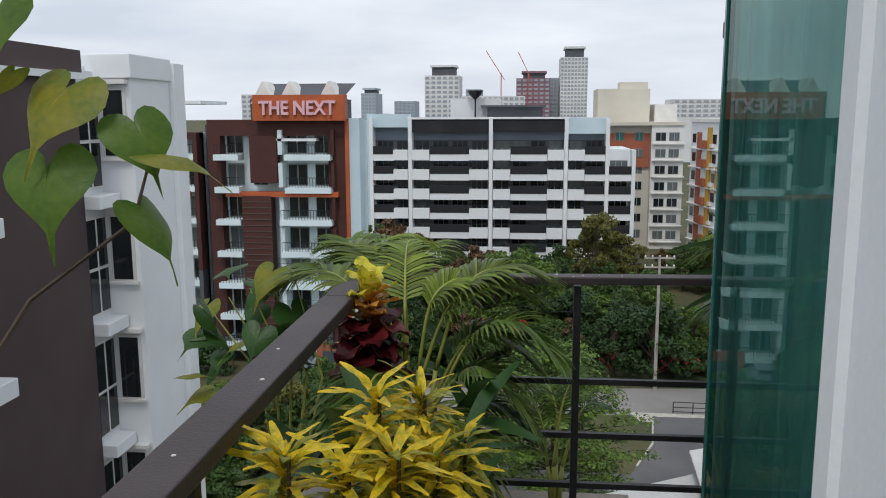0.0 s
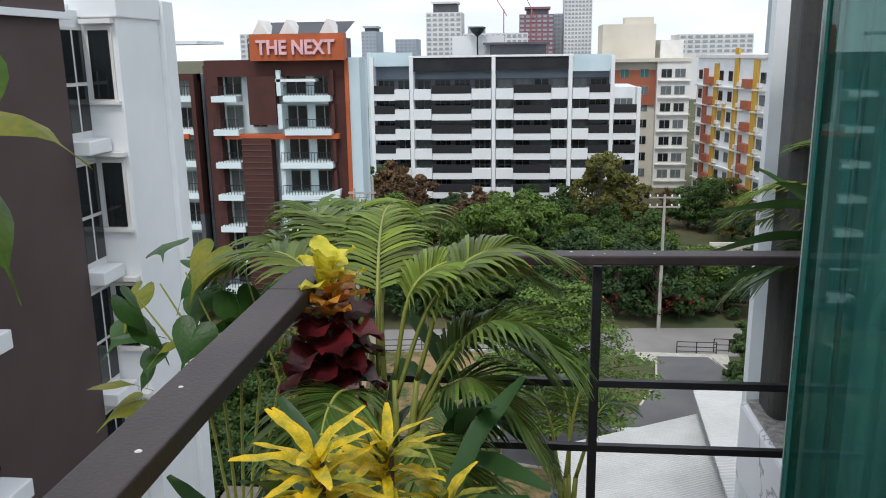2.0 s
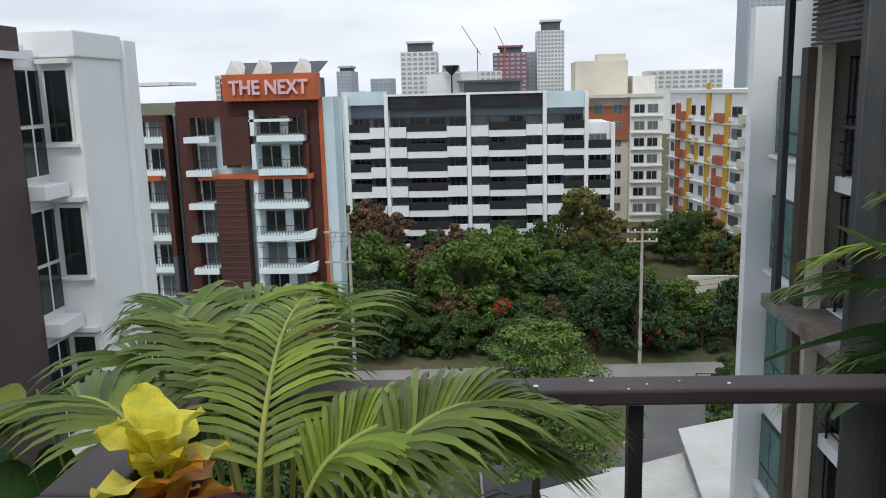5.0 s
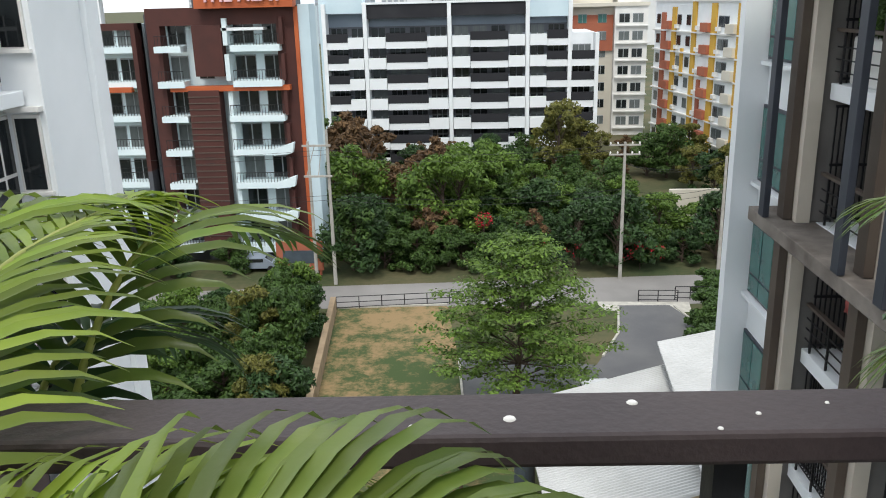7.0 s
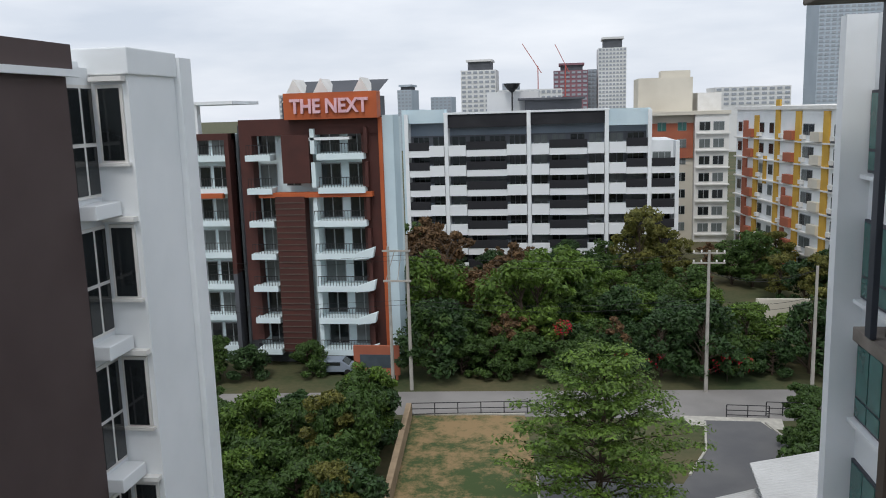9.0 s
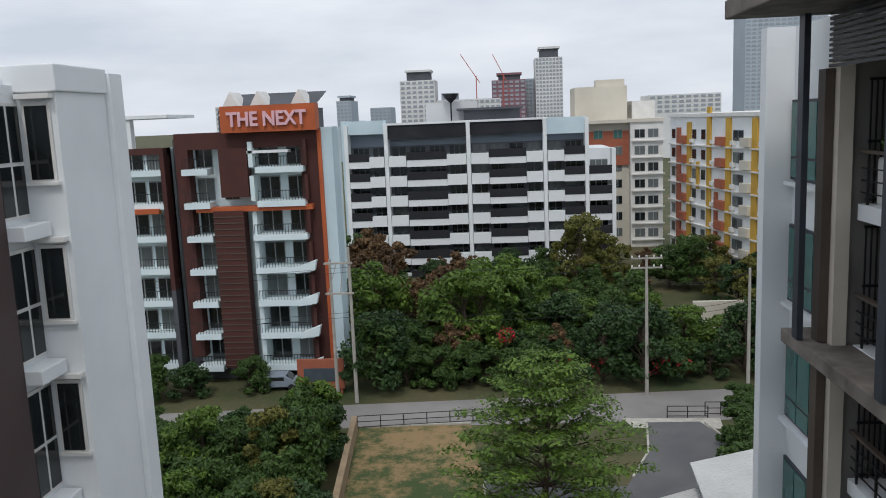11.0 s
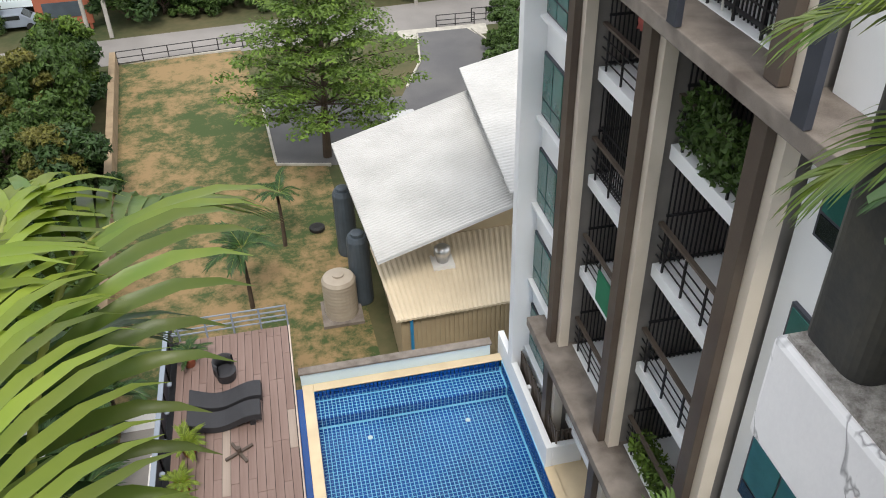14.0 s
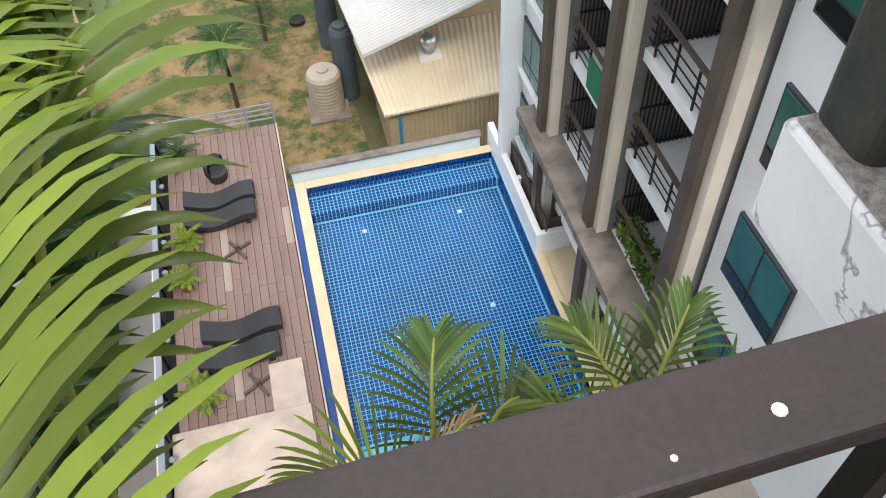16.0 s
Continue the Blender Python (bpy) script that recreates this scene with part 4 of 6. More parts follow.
tower(40, 75, 430, 27, CREAM, "low cream block far off", 3, 10)
tower(75, 110, 420, 31, PALETOWER, "low pale block far off", 4, 10)
for x, h, lean in ((-12, 61, -9), (4, 60, -6)):
    t = thing("tower_crane", "red lattice tower crane on building site", "crane")
    part("mast", B().tube([(x, 498, 0), (x, 498, 48)], 0.4, 4), RED, t)
    part("jib", B().tube([(x + 2, 498, 44), (x + lean, 498, h)], 0.28, 4), RED, t)

# ---- pool, deck and yard ----
before = set(scene.objects)
P0, P1, Q0, Q1 = 0.84, 8.35, 12.0, 25.95
struct("pool_basin", B().box(P0 - .3, P1 + .2, Q0 - .3, Q1 + .2, -0.4, -0.02).box(P0 - .05, P0, Q0, Q1, 0, .95).box(P1, P1 + .05, Q0, Q1, 0, .95).box(P0, P1, Q1, Q1 + .05, 0, .95).box(P0, P1, Q0 - .05, Q0, 0, .95)
       .box(P0, P1, Q1 - 1.0, Q1, 0, .42), GROUT, "blue grouted pool basin with a bench", "pool")
tl = B()
s = 0.155
nx, ny = int((P1 - P0) / s), int((Q1 - 1.0 - Q0) / s)
for i in range(nx):
    for j in range(ny):
        x, y = P0 + i * s, Q0 + j * s
        if y < 15:
            continue
        tl.box(x + .014, x + s - .014, y + .014, y + s - .014, -0.024, -0.012)
    for j in range(6):
        x, y = P0 + i * s, Q1 - 1.0 + j * s
        tl.box(x + .014, x + s - .014, y + .014, y + s - .014, 0.41, 0.424)
    for j in range(6):
        x, z = P0 + i * s, j * s
        tl.box(x + .014, x + s - .014, Q1 - .012, Q1, z + .014, z + s - .014)
        if j < 3:
            tl.box(x + .014, x + s - .014, Q1 - 1.012, Q1 - 1.0, z + .014, z + s - .014)
for j in range(int((Q1 - 15) / s)):
    for q in range(6):
        y, z = 15 + j * s, q * s
        tl.box(P1 - .012, P1, y + .014, y + s - .014, z + .014, z + s - .014)
        tl.box(P0, P0 + .012, y + .014, y + s - .014, z + .014, z + s - .014)
struct("pool_tiles", tl, TILE, "deep blue square mosaic pool tiles", "tiles", kind="stuff")
g = B().add([(P0, Q0, .8), (P1, Q0, .8), (P1, Q1, .8), (P0, Q1, .8)], [(0, 1, 2, 3)])
o = struct("water", g, WATER, "clear still pool water", "water")
o.visible_shadow = False
for x, y in ((2.7, 24.0), (6.5, 24.0), (2.9, 18.8), (6.5, 19.3), (4.8, 19.2)):
    struct("pool_light", B().lathe(x, y, [(.1, 0.012), (.09, .04), (.03, .05)], 12), WHITE2, "round white underwater pool light", "light", kind="thing")
struct("pool_coping", B().box(P0 - .42, P0, Q0, Q1 + .4, .6, 1.0).box(P0, P1 + .35, Q1, Q1 + .4, .6, 1.0).box(P1, P1 + .4, Q0, 20.4, .6, 1.0), COPING, "beige stone pool coping", "coping", bevel=0.03)
struct("pool_wall", B().box(0.4, 8.0, 26.36, 26.62, 0, 1.55), PALEBLUE, "pale peeling wall behind the pool", "wall", bevel=0.02)
struct("pool_wall_cap", B().box(0.35, 8.05, 26.3, 26.68, 1.55, 1.62), CONC, "stained concrete wall cap", "trim")
struct("planter_wall", B().box(8.38, 8.62, 20.4, 26.6, 0.6, 1.95).box(8.62, 9.7, 20.4, 20.62, .6, 1.95).box(8.62, 9.7, 23.3, 23.5, .6, 1.9), WHITE, "white low wall around the pool terrace", "wall", bevel=0.015)
struct("terrace", B().box(8.7, 9.8, 11, 26.4, 0, 1.0), COPING, "pale terrace paving beside the pool", "pavement")
for ya, yb, x in ((20.5, 26.3, 8.75),):
    t = thing("slat_fence", "dark brown slatted privacy fence", "fence")
    k = int((yb - ya) / .16)
    for i in range(k):
        part("slat", B().box(x, x + .05, ya + i * .16, ya + i * .16 + .09, 1.0, 2.5), FINBROWN, t)
    for z in (1.5, 2.3):
        part("rail", B().box(x + .05, x + .09, ya, yb, z, z + .07), FINBROWN, t)
t = thing("slat_fence", "dark brown slatted privacy fence", "fence")
for i in range(8):
    part("slat", B().box(8.85 + i * .14, 8.93 + i * .14, 20.66, 20.71, 1.0, 2.4), FINBROWN, t)
part("rail", B().box(8.8, 9.9, 20.71, 20.75, 2.1, 2.17), FINBROWN, t)

# deck
struct("deck_base", B().box(-4.75, 0.12, 11.5, 30.2, 0, 0.9), DARKSTEEL, "dark deck substructure", "floor")
fl = thing("deck", "brown composite plank pool deck", "deck", kind="structure")
pw = 0.3
PLK = [B().box(0, pw - .018, 0, 1, 0, .035).data("plank", PLANK), B().box(0, pw - .018, 0, 1, 0, .035).data("plank", PLANKLIGHT)]
for i in range(15):
    y = 11.6 - rnd.random() * 1.5
    x = -4.42 + i * pw
    while y < 30.1:
        ln = rnd.choice((1.9, 2.6, 3.2))
        y1 = min(y + ln, 30.15)
        y0 = max(y, 11.5)
        if y1 - y0 > .1:
            piece("plank", PLK[1 if rnd.random() < .05 else 0], fl, x, y0, .93, 0, (1, y1 - y0 - .015, 1))
        y = y1 if y1 < 30.15 else 99
struct("deck_edge", B().box(0.1, 0.16, 11.5, 30.2, .9, .99), PAVER, "pale deck edge strip", "trim")
gut = B().box(0.16, 0.42, 11.5, 26.4, .3, .75)
struct("overflow_channel", gut, TILE, "dark blue tiled overflow channel", "channel")
t = thing("deck_fence", "dark panel fence with pale steel cap", "fence")
part("cap", B().box(-4.78, -4.6, 11.5, 30.3, 2.0, 2.08), GREYTOWER, t)
for i in range(13):
    y = 11.7 + i * 1.45
    part("post", B().box(-4.72, -4.6, y, y + .08, .9, 2.0), DARKSTEEL, t)
    part("panel", B().box(-4.7, -4.66, y + .1, y + 1.42, 1.0, 1.9), NAVY, t)
    part("lamp", B().lathe(-4.5, y + .7, [(.09, 1.6), (.11, 1.68), (.05, 1.74)], 10), GREYTOWER, t)
t = thing("deck_railing", "grey steel railing at the deck end", "railing")
for z in (1.25, 1.5, 1.75, 2.0):
    part("bar", B().box(-4.5, 0.15, 30.15, 30.2, z, z + .05), GREYTOWER, t)
for i in range(5):
    part("post", B().box(-4.4 + i * 1.12, -4.33 + i * 1.12, 30.14, 30.21, .9, 2.05), GREYTOWER, t)


def lounger(x, y):
    t = thing("sun_lounger", "charcoal wicker wave-shaped sun lounger on deck", "lounger", "pool loungers", at=(x, y, .965))
    p = B()
    n = 20
    L, W = 2.65, 0.82
    for i in range(n + 1):
        u = i / n
        z = .42 + .2 * math.sin(u * 6.0 + 2.4) + .12 * (1 - u)
        for yy in (0, W):
            p.v += [(u * L, yy, z), (u * L, yy, max(0.0, z - .3))]
    for i in range(n):
        a = i * 4
        p.f += [(a, a + 4, a + 6, a + 2), (a + 1, a + 3, a + 7, a + 5), (a, a + 1, a + 5, a + 4), (a + 2, a + 6, a + 7, a + 3)]
    p.f += [(0, 2, 3, 1), (n * 4, n * 4 + 1, n * 4 + 3, n * 4 + 2)]
    part("seat", p, WICKER, t, bevel=0.02)
    for xx in (.25, 2.2):
        part("foot", B().box(xx, xx + .2, .1, W - .1, 0, .25), WICKER, t)


for x, y in ((-3.75, 25.65), (-3.8, 24.65), (-3.45, 19.35), (-3.6, 18.3)):
    lounger(x, y)
t = thing("tub_chair", "charcoal wicker tub chair", "chair", at=(-2.45, 27.5, .965))
part("seat", B().lathe(0, 0, [(.36, 0), (.42, .42), (.3, .46)], 18), WICKER, t)
bk = B()
for i in range(15):
    a = radians(40 + i * 14)
    for r, z in ((.36, .4), (.46, .4), (.44, .95), (.37, .95)):
        bk.v.append((r * math.cos(a), r * math.sin(a), z))
for i in range(14):
    for q in range(4):
        bk.f.append((i * 4 + q, i * 4 + (q + 1) % 4, i * 4 + 4 + (q + 1) % 4, i * 4 + 4 + q))
part("backrest", bk, WICKER, t, smooth=True)
for x, y in ((-2.02, 23.5), (-1.85, 17.6)):
    t = thing("umbrella_base", "dark brown cross-shaped umbrella stand", "stand", "umbrella stands", at=(x, y, .965))
    for i in range(4):
        part("leg", B().box(.04, .55, -.05, .05, 0, .1, Matrix.Rotation(i * math.pi / 2 + .5, 4, "Z")), FINBROWN, t, bevel=.01)
    part("socket", B().lathe(0, 0, [(.09, 0), (.09, .3), (.05, .3)], 10), FINBROWN, t)
struct("stone_slab", B().box(-4.6, -0.3, 13.2, 16.4, 1.0, 1.2).box(-1.45, -.35, 16.4, 18.15, 1.0, 1.2), PAVER, "pinkish stained stone landing slab", "slab", bevel=.02)
POOLSET = Matrix.Translation((1.43, 2.78, 23.82)) @ Matrix.Scale(0.83, 4) @ Matrix.Translation((-1.43, -2.78, -23.82))
for o in set(scene.objects) - before:
    if not o.parent:
        o.matrix_basis = POOLSET @ o.matrix_basis
struct("podium", B().box(-3.6, 7.2, 11.0, 22.5, 0, 3.7), CONC, "concrete podium carrying the pool and deck", "podium")
struct("service_lane", B().add([(-6.6, 8, .012), (-4.8, 8, .012), (-4.8, 27, .012), (-6.6, 27, .012)], [(0, 1, 2, 3)]), ROADMAT, "grey concrete service lane", "lane")
struct("lane_line", B().box(-5.42, -5.34, 10, 25, 0.012, .02), WHITE2, "thin white painted lane line", "marking")
struct("lane_wall", B().box(-6.6, -4.8, 26.4, 26.7, 0, 1.0), WHITE, "low white wall closing the lane", "wall")

# pavilion with metal roofs
def ribbed(name, A, Bp, C, D, material, label, ribs, h=0.05):
    """A ribbed sheet over the corners A-B (low edge) and D-C (high edge)."""
    A, Bp, C, D = map(Vector, (A, Bp, C, D))
    m = B()
    n = ribs * 4
    for i in range(n + 1):
        u = i / n
        off = Vector((0, 0, h if i % 4 in (1, 2) else 0))
        p, q = A.lerp(Bp, u) + off, D.lerp(C, u) + off
        m.v += [p, q, p - Vector((0, 0, .1)), q - Vector((0, 0, .1))]
        if i:
            a, b = (i - 1) * 4, i * 4
            m.f += [(a, b, b + 1, a + 1), (a + 2, a + 3, b + 3, b + 2), (a, a + 2, b + 2, b), (a + 1, b + 1, b + 3, a + 3)]
    m.v = [tuple(v) for v in m.v]
    return struct(name, m, material, label, "roof")


ribbed("pavilion_roof", (3.9, 27.7, 5.35), (3.15, 37.6, 5.35), (11.05, 39.6, 6.6), (9.75, 28.6, 6.6), ROOFWHITE, "white ribbed metal roof of the yard pavilion", 58, .06)
ribbed("pavilion_upper_roof", (9.3, 28.5, 7.15), (10.1, 40.6, 7.15), (17, 42, 8.0), (17, 28, 8.0), ROOFWHITE, "white ribbed upper metal roof", 50)
ribbed("lean_to_roof", (4.35, 26.75, 3.15), (9.3, 26.9, 3.15), (10.3, 31, 3.9), (3.95, 30.9, 3.9), ROOFCREAM, "cream ribbed lean-to roof", 26, 0.03)
struct("pavilion_wall", B().box(4.6, 16, 31.0, 38.5, 0, 5.0), SHEDWALL, "tan sided pavilion walls", "wall")
sd = B().box(4.55, 9.8, 27.05, 31.0, 0, 3.0)
for i in range(27):
    sd.box(4.6 + i * .19, 4.66 + i * .19, 27.0, 27.05, 0, 2.95)
struct("lean_to_wall", sd, SHEDWALL, "tan ribbed metal shed siding", "wall")
t = thing("roof_vent", "round steel turbine vent on lean-to roof", "vent")
part("base", B().box(6.3, 7.2, 29.0, 29.9, 3.5, 3.72), WHITE2, t)
part("dome", B().lathe(6.75, 29.45, [(.25, 3.7), (.28, 4.0), (.36, 4.1), (.34, 4.35), (.15, 4.5)], 16), STEEL, t, smooth=True)
struct("drain_pipe", B().tube([(4.95, 26.9, 3.0), (4.95, 26.92, 0)], .07), BLUEPIPE, "blue plastic drain pipe", "pipe", kind="thing")
t = thing("water_tank", "beige ribbed plastic water tank on slab", "tank")
part("slab", B().box(1.6, 3.4, 30.6, 32.4, 0, .15), CONC, t)
part("body", B().lathe(2.5, 31.5, [(.74, .15)] + [(.74 + (.014 if i % 2 else 0), .25 + i * .09) for i in range(20)] + [(.66, 2.12), (.2, 2.2)], 28), TANKM, t, smooth=False)
part("lid", B().lathe(2.5, 31.5, [(.26, 2.18), (.26, 2.27), (.1, 2.3)], 16), TANKM, t)
for x, y in ((3.55, 32.3), (3.35, 36.2)):
    t = thing("upright_tank", "blue-grey upright cylindrical tank", "tank", "upright tanks")
    part("body", B().lathe(x, y, [(.48, 0), (.5, .1), (.5, 3.4), (.42, 3.6)], 20), BLUEGREY, t, smooth=False)
    part("top", B().lathe(x, y, [(.3, 3.58), (.3, 3.75), (.2, 3.78)], 12), BLUEGREY, t)
struct("tyre", B().lathe(2.0, 38.5, [(.25, .0), (.4, .06), (.4, .22), (.25, .28)], 16), WIREM, "old black tyre lying on soil", "tyre", kind="thing")

# roadside things
def fence(x0, x1, y0, y1, n, h, name, label):
    t = thing(name, label, "fence")
    d = Vector((x1 - x0, y1 - y0, 0))
    for z in (h, .15, h * .55):
        part("rail", B().tube([(x0, y0, z), (x1, y1, z)], .035, 5), DARKSTEEL, t)
    for i in range(n + 1):
        q = Vector((x0, y0, 0)) + d * i / n
        part("post", B().tube([q, q + Vector((0, 0, h))], .04, 5), DARKSTEEL, t)


fence(-10.4, 0.5, 63.75, 65.0, 6, 1.05, "road_fence", "rusty dark steel tube fence along road")
fence(13.9, 17.0, 65.2, 65.1, 2, .95, "driveway_gate", "dark steel sliding driveway gate")
fence(16.9, 20.5, 65.6, 65.5, 3, 1.1, "driveway_gate", "dark steel driveway gate leaf")


def utility_pole(x, y, h, arm=True):
    t = thing("utility_pole", "grey concrete utility pole with crossarms", "pole", "utility poles")
    part("shaft", B().tube([(x, y, 0), (x, y, h)], .17, 8, .11), CPOLE, t)
    if arm:
        for z in (h - .3, h - 1.1):
            part("crossarm", B().box(x - 1.3, x + 1.3, y - .06, y + .06, z, z + .12), CPOLE, t)
            for i in range(5):
                part("insulator", B().lathe(x - 1.2 + i * .6, y, [(.05, z + .12), (.08, z + .22), (.04, z + .32)], 8), WHITE2, t)


utility_pole(-11.5, 69.8, 13.6, False)
utility_pole(-13.3, 70.6, 12.5, False)
utility_pole(13.3, 70.8, 12.0)
utility_pole(22.0, 71.8, 10.5, False)
utility_pole(31.0, 96.0, 12.5, False)
t = thing("transformer_rack", "steel transformer platform between two poles", "rack")
for z in (9.6, 12.2):
    part("beam", B().box(-13.6, -11.2, 69.6, 69.8, z, z + .15), CPOLE, t)
for i in range(3):
    part("brace", B().tube([(-13.4 + i, 69.9, 9.7), (-12.6 + i * .6, 69.9, 12.2)], .04, 4), CPOLE, t)
for z, sag in ((11.9, .7), (11.5, .9), (8.0, .6), (7.6, .7)):
    for (xa, ya), (xb, yb) in (((-11.5, 69.8), (13.3, 70.8)), ((13.3, 70.8), (22.0, 71.8 if z > 9 else 71.8)), ((-70, 66), (-11.5, 69.8))):
        zz = min(z, 10.2) if xb == 22.0 else z
        struct("cable", B().tube([(xa + (xb - xa) * i / 10, ya + (yb - ya) * i / 10, zz - sag * 4 * (i / 10) * (1 - i / 10)) for i in range(11)], .018, 4), WIREM, "thin black overhead cable between poles", "cable", kind="thing")
t = thing("notice_board", "brown wooden estate notice board with blue panel", "sign")
part("board", B().box(-17.2, -13.0, 72.2, 72.5, .5, 3.2), BRICKRED, t)
part("panel", B().box(-16.6, -13.6, 72.14, 72.2, 1.2, 2.4), BLUEGREY, t)
for x in (-16.9, -13.3):
    part("post", B().box(x - .1, x + .1, 72.3, 72.5, 0, .6), BRICKRED, t)


def car(x, y, rz, m_, label):
    t = thing("car", label, "car", at=(x, y, 0.01))
    t.rotation_euler = (0, 0, rz)
    body = B()
    prof = [(-2.1, .35), (-2.15, .75), (-1.5, .9), (-.9, 1.4), (.8, 1.42), (1.5, .95), (2.1, .8), (2.15, .35)]
    k = len(prof)
    body.v = [(px, -.85, pz) for px, pz in prof] + [(px, .85, pz) for px, pz in prof]
    body.f = [tuple(range(k)), tuple(range(2 * k - 1, k - 1, -1))] + [(i, i + k, (i + 1) % k + k, (i + 1) % k) for i in range(k)]
    part("body", body, m_, t, bevel=.06)
    part("windscreen", B().add([(.86, -.7, 1.4), (1.46, -.74, .98), (1.46, .74, .98), (.86, .7, 1.4)], [(0, 1, 2, 3)]).box(-.8, .7, -.87, .87, .98, 1.3), WINDARK, t)
    for wx in (-1.3, 1.35):
        for wy in (-.8, .8):
            part("wheel", B().ring([((wx, wy - .1, .32), .32, (1, 0, 0), (0, 0, 1)), ((wx, wy + .1, .32), .32, (1, 0, 0), (0, 0, 1))], 14), WIREM, t)


car(8.2, 47.4, 1.7, CARWHITE, "white car parked under the spreading tree")
car(-19.5, 74.0, 0.05, GREYTOWER, "grey car parked before the condominium")
struct("far_lane_wall", B().box(22, 30, 92, 92.4, 0, 3.0), CREAM, "cream compound wall among trees", "wall")


# ---- plants ----
def cloud(b, rs, centre, radii, n, size, flat=0.5, shell=0.55):
    """Leaf clumps: small bent quads scattered through an ellipsoid, denser towards its skin."""
    c = np.array(centre)
    d = rs.normal(size=(n, 3))
    d /= np.linalg.norm(d, axis=1)[:, None]
    r = shell + (1 - shell) * rs.random(n) ** 0.6
    p = c + d * r[:, None] * np.array(radii)
    nz = rs.normal(size=(n, 3)) * (1 - flat) + np.array([0, 0, 1.0]) * flat + d * 0.5
    nz /= np.linalg.norm(nz, axis=1)[:, None]
    u = np.cross(nz, rs.normal(size=(n, 3)))
    u /= np.linalg.norm(u, axis=1)[:, None]
    w = np.cross(nz, u)
    s = size * (0.6 + 0.8 * rs.random(n))[:, None]
    k = len(b.v)
    quad = np.stack([p - u * s, p - w * s * 0.5 - nz * s * .12, p + u * s, p + w * s * 0.5 - nz * s * .12], 1).reshape(-1, 3)
    b.v += [tuple(q) for q in quad.tolist()]
    b.f += [(k + 4 * i, k + 4 * i + 1, k + 4 * i + 2, k + 4 * i + 3) for i in range(n)]


def tree_model(seed, h, spread, leafm, label, n=32, per=135, size=.23, low=.2, name="tree"):
    rs = np.random.RandomState(seed)
    t = thing(name, label, "tree" if name == "tree" else name, "trees and shrubs round the road")
    tr, cr = B(), B()
    tr.tube([(0, 0, 0), (.1, .05, h * .3), (0, .1, h * .75)], h * .025 + .03, 7, .03)
    for i in range(n):
        a, q = rs.random() * 6.28, rs.random()
        z = h * (low + (1 - low) * q * .92)
        rr = spread * math.sqrt(max(.05, 1 - (abs(q - .35) / .72) ** 2)) * (.35 + .6 * rs.random())
        c = (rr * math.cos(a), rr * math.sin(a), z)
        tr.tube([(0, 0, max(.3, z - h * .22)), (c[0] * .5, c[1] * .5, z - h * .06), c], .05, 5, .015)
        sz = spread * (.15 + .22 * rs.random())
        cloud(cr, rs, c, (sz, sz, sz * .65), per, size)
    part("trunk", tr, BARK, t)
    part("crown", cr, leafm, t)
    return t


MODELS = [
    tree_model(1, 7.5, 3.4, TREE1, "leafy mid-green roadside tree"),
    tree_model(2, 8.5, 3.6, TREE2, "bright green broadleaf tree"),
    tree_model(3, 9.0, 3.0, TREE3, "olive and yellowing tree", 28, 150),
    tree_model(4, 7.0, 2.6, TREE4, "half-dry brown creeper-covered tree", 26, 130),
    tree_model(5, 6.5, 3.6, TREE5, "dark green dense tree"),
    tree_model(6, 4.0, 2.6, TREE1, "wild green shrub beside the wall", 28, 190, .16, .1, "shrub"),
    tree_model(7, 3.4, 2.4, TREE5, "dark green wild shrub", 28, 190, .16, .1, "shrub"),
]


def planted(k, x, y, s, sz=1.0):
    o = copy_thing(MODELS[k], Matrix.Translation((x, y, 0)) @ Matrix.Rotation(rnd.random() * 6.28, 4, "Z"))
    o.scale = (s, s, s * sz)
    return o


MODELS[0].location, MODELS[1].location, MODELS[2].location = (2, 84, 0), (-2.5, 80, 0), (11, 106, 0)
MODELS[2].scale = (1.1, 1.1, 1.3)
MODELS[1].scale = (1.2, 1.2, 1.2)
MODELS[3].location, MODELS[4].location, MODELS[5].location, MODELS[6].location = (-14.5, 103, 0), (8, 82, 0), (-14, 46, 0), (-12.5, 40, 0)
MODELS[3].scale = (1.3, 1.3, 1.5)
for row, (yy, xa, xb, st) in enumerate(((75, -10.5, 40, 3.2), (79, -11, 42, 3.6), (84, -11.5, 40, 4.0), (90, -12, 44, 4.4), (97, -13, 46, 4.8), (105, -16, 46, 5.0), (114, -20, 48, 5.6), (121, -21, 30, 6.0))):
    x = xa
    while x < xb:
        yj = yy + rnd.uniform(-1.4, 1.4)
        if not (20 < x < 27 and 84 < yj < 110):
            k = rnd.choice((0, 0, 1, 4, 4, 0, 2) if row < 5 else (0, 2, 3, 4, 0))
            if x < -1 and row > 0 and rnd.random() < .55 or x < 4 and row > 3:
                k = rnd.choice((3, 3, 0, 4))
            if row == 0:
                planted(rnd.choice((5, 6, 5, 4)), x, yj, rnd.uniform(.85, 1.15), 1.0)
            else:
                planted(k, x, yj, rnd.uniform(.6, .95), rnd.uniform(.8, 1.0))
        x += st * rnd.uniform(.75, 1.2)
